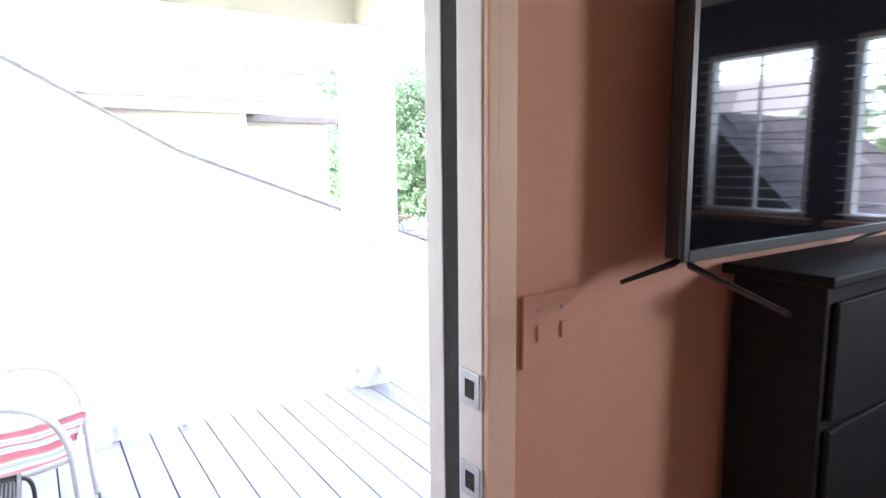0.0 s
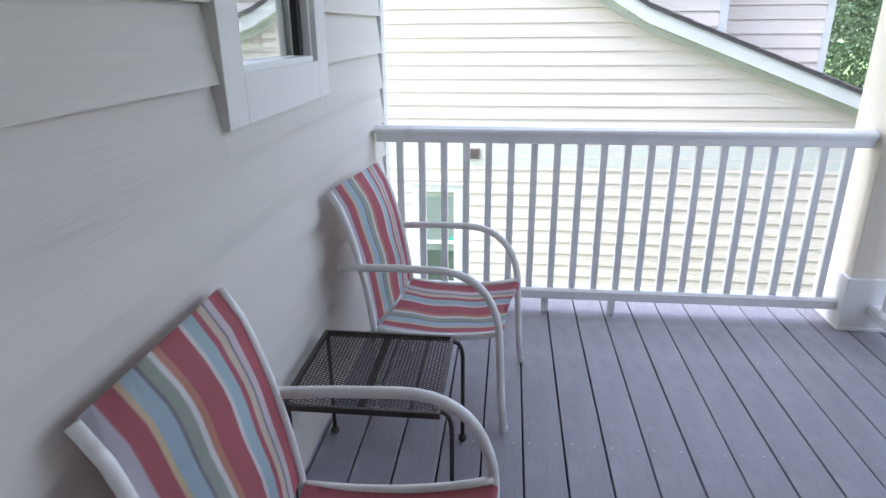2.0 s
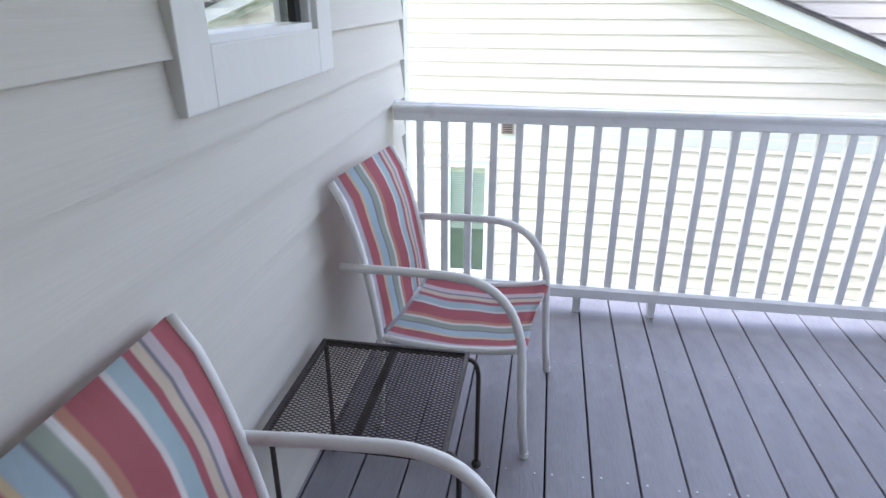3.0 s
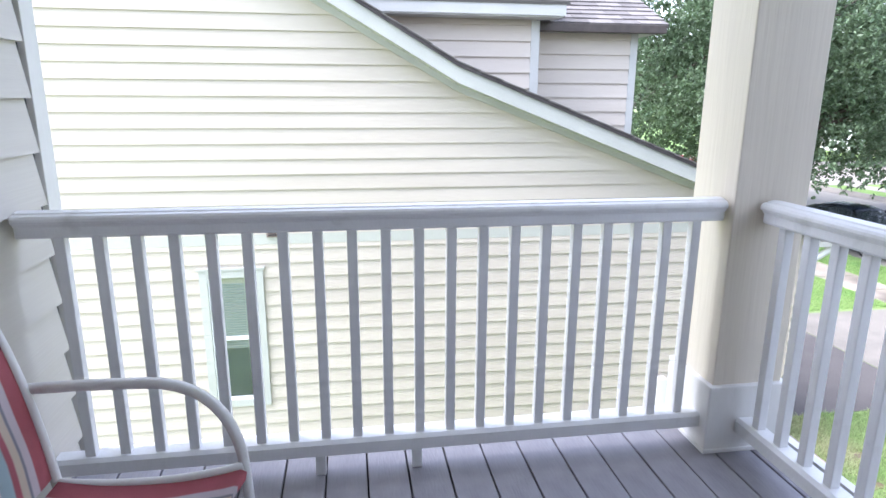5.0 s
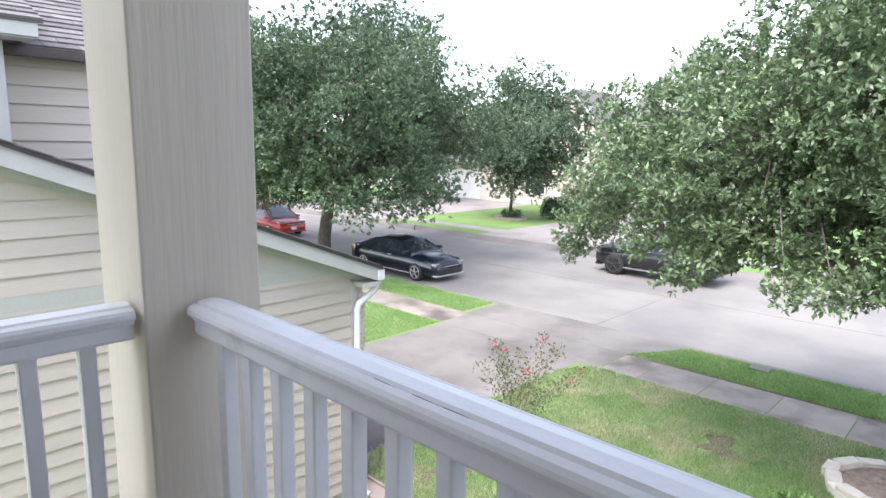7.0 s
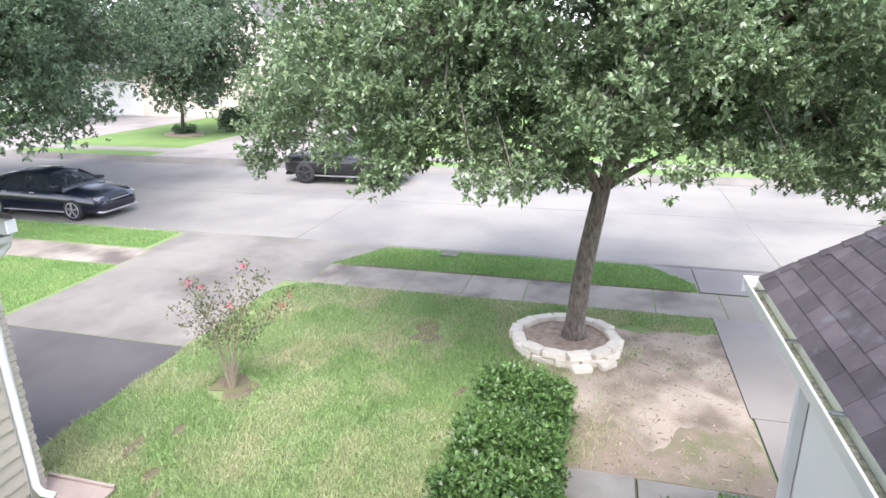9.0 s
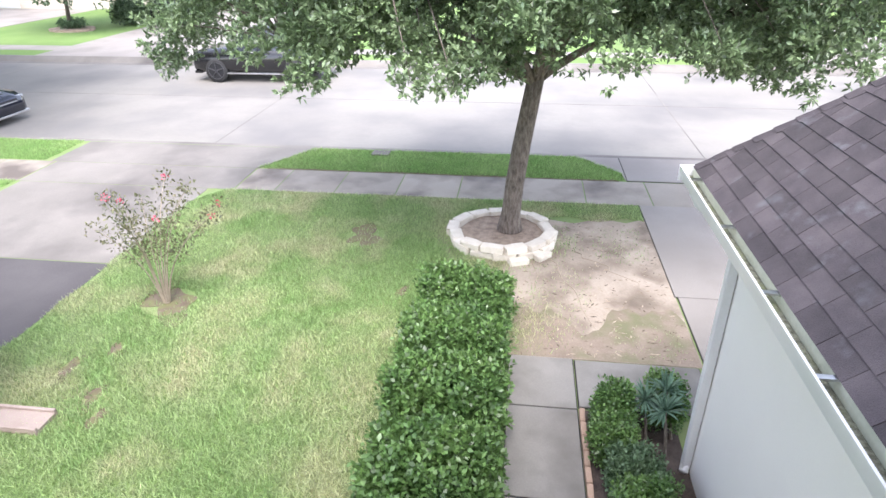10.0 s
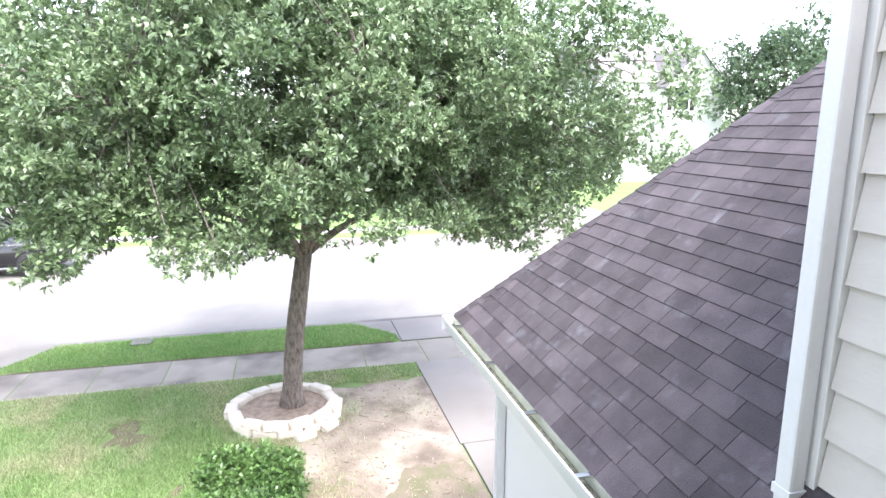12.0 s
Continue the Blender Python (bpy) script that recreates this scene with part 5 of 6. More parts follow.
def tree(name, label, foot, fork, trunk_r, crown_c, crown_r, clumps, clump_r, per, leaf, leaf_w, material, seed, low=-9.0, limbs=9, lumpy=0.22, inner=0.45, skirt=None, shear=0.0, gaps=-0.25, crest=None, bark=None):
    """A trunk with limbs and a crown of leaf clumps whose outline is uneven."""
    rng = np.random.default_rng(seed)
    t = thing(name, label, "tree")
    bark = bark or BARK_D
    bm = bmesh.new()
    f, k = Vector(foot), Vector(fork)
    pts = [f + (k - f) * s + Vector((0.05 * math.sin(s * 5 + seed), 0.04 * math.sin(s * 4), 0)) for s in (0, 0.06, 0.15, 0.35, 0.6, 0.8, 1.0)]
    tube(bm, pts, trunk_r, 14, trunk_r * 0.74)
    for i, v in enumerate(bm.verts):
        h = (v.co.z - f.z) / max(k.z - f.z, 0.1)
        c = f + (k - f) * min(max(h, 0), 1)
        flare = 1 + 0.35 * max(0, 0.12 - h) / 0.12
        v.co.x, v.co.y = c.x + (v.co.x - c.x) * flare, c.y + (v.co.y - c.y) * flare
    part("trunk", bm, bark, t, smooth=True)
    d = rng.normal(size=(clumps * 6, 3))
    d /= np.linalg.norm(d, axis=1)[:, None]
    ph = rng.uniform(0, 6.28, 9)
    lump = 1 + lumpy * (np.sin(d[:, 0] * 4 + ph[0]) * np.sin(d[:, 1] * 5 + ph[1]) + 0.7 * np.sin(d[:, 2] * 6 + ph[2] + d[:, 0] * 3) + 0.5 * np.sin(d[:, 1] * 9 + ph[3]) * np.sin(d[:, 2] * 8 + ph[4]))
    lump += 0.035 * np.sin(d[:, 0] * 15 + ph[7]) * np.sin(d[:, 1] * 14 + ph[8]) * np.sin(d[:, 2] * 15)
    rad = rng.uniform(inner ** 3, 1, len(d)) ** (1 / 3)
    c = np.array(crown_c) + d * (rad * lump)[:, None] * np.array(crown_r)
    c[:, 1] -= shear * np.clip(c[:, 2] - crown_c[2], 0, 9)
    c[:, 1] = crown_c[1] + (c[:, 1] - crown_c[1]) * (1 - shear * 0.75 * np.clip(d[:, 2], 0, 1))
    wave = 0.45 * np.sin(c[:, 0] * 1.3 + ph[5]) + 0.35 * np.sin(c[:, 1] * 1.7 + ph[6])
    ok = c[:, 2] > low + (skirt(c[:, 0], c[:, 1]) if skirt else wave)
    if crest:
        ok &= c[:, 1] < crest(c[:, 2])
    q = c / (1.15 * max(clump_r, 0.3) / 0.3)      # bunches of foliage with shaded hollows between them
    hollow = np.sin(q[:, 0] * 5.1 + ph[0]) * np.sin(q[:, 1] * 4.7 + ph[1]) + np.sin(q[:, 2] * 5.6 + ph[2]) * np.sin(q[:, 0] * 3.1 + q[:, 1] * 3.4)
    ok &= (hollow > gaps) | (rad < 0.80)
    c = c[ok][:clumps]
    leaf_cloud("crown", c, clump_r * rng.uniform(0.6, 1.25, len(c)), per, leaf, leaf_w, material, t, rng, squash=0.8, tuft=7)
    order = rng.permutation(len(c))
    heads = []
    for i in range(limbs):
        a = 2 * math.pi * i / limbs + rng.uniform(-0.2, 0.2)
        tip = Vector(crown_c) + Vector((math.cos(a) * crown_r[0] * 0.62, math.sin(a) * crown_r[1] * 0.62, crown_r[2] * rng.uniform(-0.35, 0.55)))
        tip.z = max(tip.z, k.z + 0.5)
        mid = k + (tip - k) * 0.4 + Vector((0, 0, 0.25 * (tip - k).length * 0.6))
        lp = arc(k - Vector((0, 0, 0.1)), mid, tip, 8)
        part("limb", tube(bmesh.new(), lp, trunk_r * 0.42, 7, trunk_r * 0.10), bark, t, smooth=True)
        heads += lp[3:]
    bm = bmesh.new()
    for i in order[:int(70 + clumps * 0.05)]:
        p = Vector(c[i])
        h = min(heads, key=lambda q: (q - p).length)
        tube(bm, arc(h, (h + p) / 2 + Vector((0, 0, 0.15)), p, 4), trunk_r * 0.10, 5, trunk_r * 0.025)
    part("twig", bm, bark, t, smooth=True, kind="stuff")
    return t


tree("oak_tree", "leafy street oak with a leaning trunk in a stone ring", (11.95, 2.30, GZ), (11.95, 2.03, -0.52), 0.175,
     (12.0, 2.35, 0.55), (3.8, 5.45, 4.0), 5200, 0.235, 112, 0.074, 0.036, LEAF, 21, low=0.02, shear=0.40, limbs=11, lumpy=0.16, inner=0.6, gaps=-0.05, bark=BARK, crest=lambda z: 7.85 - 1.15 * np.clip(z - 1.1, 0, 9),
     skirt=lambda x, y: 0.12 * np.sin(x * 2.1) + 0.1 * np.sin(y * 2.3) - 0.45 * np.exp(-((y - 7.6) / 0.4) ** 2) + 0.85 * np.exp(-((y - 6.0) / 0.75) ** 2)
     - 0.08 * np.exp(-((y - 2.9) / 0.5) ** 2) + 0.3 * np.exp(-((y - 1.5) / 0.6) ** 2) - 0.2 * np.exp(-((y + 0.9) / 0.6) ** 2) + 0.35 * np.clip(-1.3 - y, 0, 3))
tree("street_tree", "large dark oak by the kerb next door", (16.5, 22.2, GZ), (16.6, 22.1, -0.6), 0.30,
     (17.6, 22.5, 2.5), (7.2, 7.4, 4.4), 2700, 0.72, 100, 0.145, 0.07, LEAF_D, 22, low=-0.85, limbs=10, lumpy=0.34, gaps=0.05)
tree("small_tree", "round young tree on a lawn across the street", (34.4, 26.4, GZ), (34.4, 26.4, -1.4), 0.12,
     (34.4, 25.6, 2.3), (3.8, 4.5, 3.9), 900, 0.7, 63, 0.19, 0.10, LEAF_D, 23, low=-1.4, limbs=8)
tree("back_tree", "green tree behind the garage roof", (40, -32, GZ), (40, -32, 0.0), 0.25,
     (40, -32.7, 4.5), (4.5, 4.7, 4.5), 800, 0.8, 34, 0.28, 0.15, LEAF_D, 24, low=-1, limbs=8)
tree("back_tree", "tree standing beside the far houses", (38, 40, GZ), (38, 40, -0.5), 0.22,
     (38, 41, 2.8), (4.5, 6.5, 4.0), 550, 0.9, 28, 0.28, 0.15, LEAF_D, 25, low=-1.5, limbs=8)
tree("back_tree", "tree beside the street farther along", (28.2, 47, GZ), (28.2, 47, -0.5), 0.22,
     (28.2, 47, 3.0), (4.5, 7, 4.2), 550, 0.9, 28, 0.30, 0.16, LEAF_D, 26, low=-1.5, limbs=8)
tree("back_tree", "tree beyond the house next door", (13, 33, GZ), (13, 33, -0.5), 0.25,
     (12.5, 34, 2.6), (6.5, 6, 3.8), 600, 1.0, 28, 0.30, 0.16, LEAF_D, 27, low=-1.8, limbs=8)
tree("back_tree", "pale tree seen past the street oak", (30.5, -6.5, GZ), (30.5, -6.5, -0.8), 0.16,
     (30.5, -6.5, 1.8), (3.5, 4.0, 3.2), 420, 0.8, 28, 0.24, 0.13, LEAF_D, 28, low=-1.2, limbs=8)


def shrub_ball(name, label, c, size, clumps, per, clump_r, leaf, leaf_w, material, seed, category="shrub", group=""):
    """A clipped shrub: leaf clumps packed through a rounded box."""
    rng = np.random.default_rng(seed)
    t = thing(name, label, category, group)
    p = rng.uniform(-1, 1, (clumps * 3, 3))
    p = p[(np.abs(p) ** 4).sum(1) < 1.15][:clumps]
    face = np.abs(p).max(1)
    p = p * (0.82 + 0.18 * rng.uniform(0, 1, len(p)) / np.maximum(face, 0.4))[:, None]
    c3 = np.array(c) + p * (np.array(size) - clump_r * 0.6)
    leaf_cloud("foliage", c3, np.full(len(c3), clump_r) * rng.uniform(0.7, 1.2, len(c3)), per, leaf, leaf_w, material, t, rng)
    bm = bmesh.new()
    for k in range(5):
        a = k * 1.3
        tube(bm, [(c[0] + 0.05 * math.cos(a), c[1] + 0.05 * math.sin(a), GZ), (c[0] + size[0] * 0.5 * math.cos(a), c[1] + size[1] * 0.5 * math.sin(a), c[2])], 0.014, 5, 0.006)
    part("stem", bm, BARK, t, kind="stuff")
    return t


HZ = -2.25
for k in range(6):
    cx = 4.42 + 0.92 * k
    shrub_ball("hedge", "dense clipped green hedge plant in a row", (cx, 2.80, (GZ + HZ) / 2), (0.49, 0.655, (HZ - GZ) / 2), 700, 26, 0.10, 0.062, 0.038, LEAF_H, 40 + k, "hedge", "hedge row along the front walk")
for k, (x, y, rx_, ry2, h, m_) in enumerate(((7.45, 1.15, 0.23, 0.22, 0.62, LEAF_H), (7.05, 1.17, 0.25, 0.23, 0.56, LEAF_H), (6.68, 1.03, 0.24, 0.29, 0.50, LEAF_B), (6.25, 1.0, 0.27, 0.31, 0.56, LEAF_H), (7.62, 0.62, 0.27, 0.24, 0.60, LEAF_H), (5.68, 1.02, 0.27, 0.30, 0.56, LEAF_H))):
    shrub_ball("boxwood", "small clipped boxwood with bright green leaves" if m_ is LEAF_H else "blue-green rounded small shrub", (x, y, GZ + h / 2 + 0.02), (rx_, ry2, h / 2), 260, 26, 0.07, 0.036, 0.024, m_, 60 + k, "shrub", "shrubs in the garage bed")

shrub_ball("lawn_bush", "dark rounded bush on the lawn across the street", (36.5, 24.2, GZ + 0.7), (0.95, 1.0, 0.72), 160, 30, 0.25, 0.16, 0.09, LEAF_D, 71)
shrub_ball("low_plant", "low green planting round the young tree", (34.3, 26.3, GZ + 0.32), (0.55, 0.7, 0.32), 60, 30, 0.16, 0.10, 0.06, LEAF_B, 72)
setting("tree_bed", blob(34.3, 26.3, 1.0, 1.2, 40, 0.05, GZ + 0.10, 0.12, 9), MULCH, "raised mulch bed round the young tree")

# spiky plant
yu = thing("spiky_plant", "grey-green spiky leaf rosettes on short stems", "plant")
rp = random.Random(6)
for cx, cy, cz in ((7.40, 0.86, GZ + 0.50), (7.46, 0.66, GZ + 0.58), (7.26, 0.70, GZ + 0.50), (7.50, 0.60, GZ + 0.42)):
    bm = bmesh.new()
    tube(bm, [(cx - 0.1, cy - 0.06, GZ), (cx, cy, cz)], 0.016, 6, 0.012)
    part("stem", bm, BARK, yu)
    vs_, fs = [], []
    for k in range(46):
        a, el = rp.uniform(0, 6.283), rp.uniform(-0.25, 1.3)
        d = Vector((math.cos(a) * math.cos(el), math.sin(a) * math.cos(el), math.sin(el)))
        s = d.cross(Vector((0, 0, 1))).normalized() * 0.014
        L = rp.uniform(0.17, 0.26)
        o = Vector((cx, cy, cz))
        n0 = len(vs_)
        vs_ += [o - s * 0.5, o + s * 0.5, o + d * L * 0.6 + s, o + d * L + Vector((0, 0, -0.02)), o + d * L * 0.6 - s]
        fs.append((n0, n0 + 1, n0 + 2, n0 + 3, n0 + 4))
    raw("rosette", vs_, fs, YUCCA, yu)

# flowering shrub
cm = thing("crape_myrtle", "spindly young crape myrtle with a few red blossoms", "shrub")
rng = np.random.default_rng(77)
bm = bmesh.new()
tips = []
for k in range(11):
    a = k * 0.571 + 0.3
    sp, h = rng.uniform(0.35, 0.85), rng.uniform(1.2, 1.9)
    top = Vector((9.25 + sp * math.cos(a), 6.80 + sp * math.sin(a), GZ + h))
    pts = arc((9.25 + 0.04 * math.cos(a), 6.95 + 0.04 * math.sin(a), GZ), (9.25 + 0.12 * math.cos(a), 6.95 + 0.12 * math.sin(a), GZ + h * 0.6), top, 8)
    tube(bm, pts, 0.012, 5, 0.003)
    tips.append((pts, top))
part("stem", bm, ROOTM, cm, kind="stuff")
cl = [p for pts, top in tips for p in pts[4:]]
leaf_cloud("foliage", [tuple(p) for p in cl], np.full(len(cl), 0.12), 30, 0.055, 0.028, LEAF_M, cm, rng)
for i in (0, 2, 4, 6, 8, 9):
    leaf_cloud("blossom", [tuple(tips[i][1])], np.array([0.045]), 22, 0.028, 0.022, FLOWER, cm, rng, label="red blossom")

# stones round the tree
ring = thing("stone_ring", "ring of cream limestone blocks round the tree", "stone border")
rs = random.Random(12)
RC, RR = (11.82, 2.42), 0.80
part("mulch", blob(RC[0], RC[1], 0.72, 0.72, 30, 0.02, GZ + 0.06, 0.07, 2), MULCH, ring, "brown bark mulch")


def stone(a, r, z, length, deep, high):
    bm = boxes((-length / 2, -deep / 2, 0, length / 2, deep / 2, high), bevel=0.02)
    bmesh.ops.subdivide_edges(bm, edges=[e for e in bm.edges if e.calc_length() > 0.15], cuts=1)
    for v in bm.verts:
        v.co += Vector((rs.uniform(-1, 1), rs.uniform(-1, 1), rs.uniform(-0.6, 0.6) if v.co.z > 0.02 else 0)) * 0.012
    ob = part("stone", bm, STONE, ring)
    ob.matrix_basis = pose(RC[0] + r * math.cos(a), RC[1] + r * math.sin(a), z, 0, 0, math.degrees(a) + 90 + rs.uniform(-6, 6))


for k in range(14):
    a = 2 * math.pi * k / 14 + 0.1
    stone(a, RR + rs.uniform(-0.03, 0.03), GZ - 0.02, 0.36, 0.19, 0.15 + rs.uniform(-0.01, 0.02))
for k in (5, 6, 7, 8, 9):
    stone(2 * math.pi * k / 14 + 0.3, RR, GZ + 0.125, 0.35, 0.18, 0.10)
for a in (3.9, 3.45):
    stone(a, RR + 0.17, GZ - 0.02, 0.3, 0.15, 0.11)
be = thing("bed_edging", "scalloped tan brick edging along the planting bed", "edging")
eb = mesh_of("brick", boxes((-0.095, -0.03, 0, 0.095, 0.03, 0.09), bevel=0.012), BRICK)
for k in range(13):
    shared("brick", eb, be, pose(7.6 - 0.2 * k, 1.405, GZ - 0.02, 0, 0, (k * 37) % 5 - 2))

# ---------------------------------------------------------------- parked cars


def car(name, label, at, turn, paint, L, W, H, kind, rim=None):
    """A car whose nose lies at local +x; kind: sedan, suv or van."""
    t = thing(name, label, "car", "", at, turn)
    rim = rim or RIM
    # lower body: rings along the length (x share, half width share, top, foot)
    if kind == "sedan":
        st = [(-0.5, 0.74, 0.60, 0.24), (-0.485, 0.86, 0.66, 0.18), (-0.42, 0.95, 0.70, 0.16), (-0.25, 1.0, 0.69, 0.16), (0.0, 1.0, 0.665, 0.16), (0.18, 1.0, 0.655, 0.16),
              (0.32, 0.98, 0.61, 0.16), (0.43, 0.92, 0.555, 0.16), (0.485, 0.78, 0.48, 0.17), (0.5, 0.62, 0.42, 0.2)]
        roof_pts = [(-0.40, 0.69, 0.86), (-0.22, 0.95, 0.70), (-0.08, 1.0, 0.68), (0.06, 0.97, 0.69), (0.25, 0.655, 0.86)]
    elif kind == "suv":
        st = [(-0.5, 0.85, 0.60, 0.25), (-0.49, 0.93, 0.63, 0.22), (-0.42, 1.0, 0.64, 0.2), (0.0, 1.0, 0.63, 0.2), (0.2, 1.0, 0.62, 0.2), (0.3, 1.0, 0.60, 0.2), (0.42, 0.96, 0.58, 0.2),
              (0.485, 0.86, 0.54, 0.2), (0.5, 0.74, 0.48, 0.22)]
        roof_pts = [(-0.485, 0.63, 0.90), (-0.44, 0.95, 0.78), (-0.1, 1.0, 0.77), (0.06, 0.97, 0.77), (0.2, 0.62, 0.90)]
    else:
        st = [(-0.5, 0.85, 0.58, 0.22), (-0.49, 0.94, 0.60, 0.18), (-0.4, 1.0, 0.60, 0.16), (0.0, 1.0, 0.58, 0.16), (0.25, 1.0, 0.56, 0.16), (0.37, 0.97, 0.52, 0.16), (0.46, 0.88, 0.46, 0.17),
              (0.5, 0.70, 0.38, 0.2)]
        roof_pts = [(-0.49, 0.60, 0.90), (-0.43, 0.95, 0.78), (-0.1, 1.0, 0.76), (0.1, 0.97, 0.76), (0.34, 0.54, 0.90)]
    bm = bmesh.new()
    prof = ((0.90, 0.0), (1.0, 0.18), (1.0, 0.55), (0.97, 0.82), (0.88, 0.97), (0.5, 1.02), (0.0, 1.03))
    rings = []
    for xs, ws, top, foot in st:
        z0, z1, hw = foot * H, top * H, ws * W / 2
        half = [(hw * a, z0 + (z1 - z0) * b) for a, b in prof]
        ring_ = [bm.verts.new((xs * L, y, z)) for y, z in half] + [bm.verts.new((xs * L, -y, z)) for y, z in half[-2::-1]]
        rings.append(ring_)
    for a, b in zip(rings, rings[1:]):
        for i in range(len(a) - 1):
            bm.faces.new((a[i], a[i + 1], b[i + 1], b[i]))
        bm.faces.new((a[-1], a[0], b[0], b[-1]))
    bm.faces.new(rings[0])
    bm.faces.new(rings[-1][::-1])
    part("body", bm, paint, t, smooth=True)
    # cabin: a rounded loft of glass with a painted roof skin and pillars over it
    hw = W / 2
    (xr, zr, wr), (x1, z1, w1_), (x2, z2, w2_), (x3, z3, w3_), (xf, zf, wf) = roof_pts
    knots = np.array(roof_pts)

    def along(x):
        """Height and half width of the cabin at x, along a smooth curve through the roof points."""
        i = min(max(int(np.searchsorted(knots[:, 0], x)) - 1, 0), 3)
        f = (x - knots[i, 0]) / (knots[i + 1, 0] - knots[i, 0])
        m = [(knots[min(j + 1, 4)] - knots[max(j - 1, 0)]) / (knots[min(j + 1, 4), 0] - knots[max(j - 1, 0), 0]) * (knots[i + 1, 0] - knots[i, 0]) for j in (i, i + 1)]
        q = (2 * f ** 3 - 3 * f ** 2 + 1) * knots[i] + (f ** 3 - 2 * f ** 2 + f) * m[0] + (3 * f ** 2 - 2 * f ** 3) * knots[i + 1] + (f ** 3 - f ** 2) * m[1]
        return q[1], q[2]

    section = (0.0, 0.35, 0.68, 0.86, 0.94, 1.0)      # shares of the cabin height

    def cabin_ring(b_, x, first, lift):
        z, w = along(x)
        foot = (zr + (zf - zr) * (x - xr) / (xf - xr)) - 0.05
        top_w = max(w - 0.10, 0.3) if z - foot > 0.15 else w
        half = []
        for k, hs in enumerate(section):
            if k < first:
                continue
            y = (0.93 - (0.93 - top_w) * min(hs / 0.86, 1.0)) if hs < 0.9 else top_w * (0.72 if hs < 0.97 else 0.0)
            half.append((y * hw + (lift if hs < 0.97 else 0), (foot + (z - foot) * hs) * H + lift))
        return [b_.verts.new((x * L, y, q)) for y, q in half] + [b_.verts.new((x * L, -y, q)) for y, q in half[-2::-1]]

    def loft(x0, x1_, n, first, lift):
        b_ = bmesh.new()
        rr_ = [cabin_ring(b_, x0 + (x1_ - x0) * k / n, first, lift) for k in range(n + 1)]
        for a_, c_ in zip(rr_, rr_[1:]):
            for i in range(len(a_) - 1):
                b_.faces.new((a_[i], a_[i + 1], c_[i + 1], c_[i]))
        for ring_ in (rr_[0], rr_[-1]):
            b_.faces.new(ring_)
        return b_

    part("glasshouse", loft(xr, xf, 22, 0, 0.0), CARGLASS, t, "dark reflecting glass", smooth=True)
    part("roof", loft(x1 - 0.03, x3 + 0.035, 12, 3, 0.012), paint, t, smooth=True)
    for s in (-1, 1):
        for (xa, za, wa), (xb, zb, wb) in (((xr + 0.02, zr - 0.01, 0.90), (x1 - 0.02, z1 - 0.07, w1_ - 0.04)), ((xf - 0.01, zf - 0.02, 0.90), (x3 + 0.03, z3 - 0.07, w3_ - 0.04)), ((-0.03, zr - 0.03, 0.925), (-0.035, z2 - 0.13, w2_ - 0.02))):
            part("pillar", tube(bmesh.new(), [(xa * L, s * wa * hw, za * H), (xb * L, s * wb * hw, zb * H)], 0.03, 6), paint, t)
        part("mirror", boxes(((xf - 0.07) * L, s * (hw - 0.02) - 0.09, zf * H + 0.02, (xf - 0.035) * L, s * (hw - 0.02) + 0.09, zf * H + 0.13), bevel=0.02), paint, t)
        part("headlight", boxes((0.42 * L, s * hw * 0.66 - 0.15, 0.435 * H, 0.480 * L, s * hw * 0.66 + 0.13, 0.495 * H), bevel=0.02), LAMP_W, t, "clear headlight")
        part("tail_light", boxes((-0.496 * L, s * hw * 0.72 - 0.12, 0.49 * H, -0.465 * L, s * hw * 0.72 + 0.11, 0.59 * H), bevel=0.02), LAMP_R, t, "red tail light")
        part("sill_trim", boxes((-0.27 * L, s * hw * 0.97 - 0.02, 0.165 * H, 0.27 * L, s * hw * 0.97 + 0.02, 0.19 * H), bevel=0.006), SILVERY, t, "bright sill strip")
        for xh in (0.02, -0.2):
            part("door_handle", boxes((xh * L - 0.1, s * hw * 1.0 - 0.015, 0.56 * H, xh * L + 0.08, s * hw * 1.0 + 0.012, 0.58 * H), bevel=0.005), SILVERY, t)
    part("grille", boxes((0.478 * L, -hw * 0.42, 0.36 * H, 0.499 * L, hw * 0.42, 0.46 * H), bevel=0.01), PLASTIC, t, "dark grille")
    part("grille_bar", boxes((0.496 * L, -hw * 0.40, 0.405 * H, 0.504 * L, hw * 0.40, 0.42 * H), bevel=0.002), SILVERY, t)
    part("bumper", boxes((0.44 * L, -hw * 0.8, 0.15 * H, 0.497 * L, hw * 0.8, 0.20 * H), bevel=0.02), SILVERY if kind == "sedan" else paint, t)
    if kind != "sedan":
        part("number_plate", boxes((0.497 * L, -0.15, 0.24 * H, 0.506 * L, 0.15, 0.24 * H + 0.15), bevel=0.004), WHITE_F, t, "white blank plate")
    r = {"sedan": 0.325, "suv": 0.41, "van": 0.335}[kind]
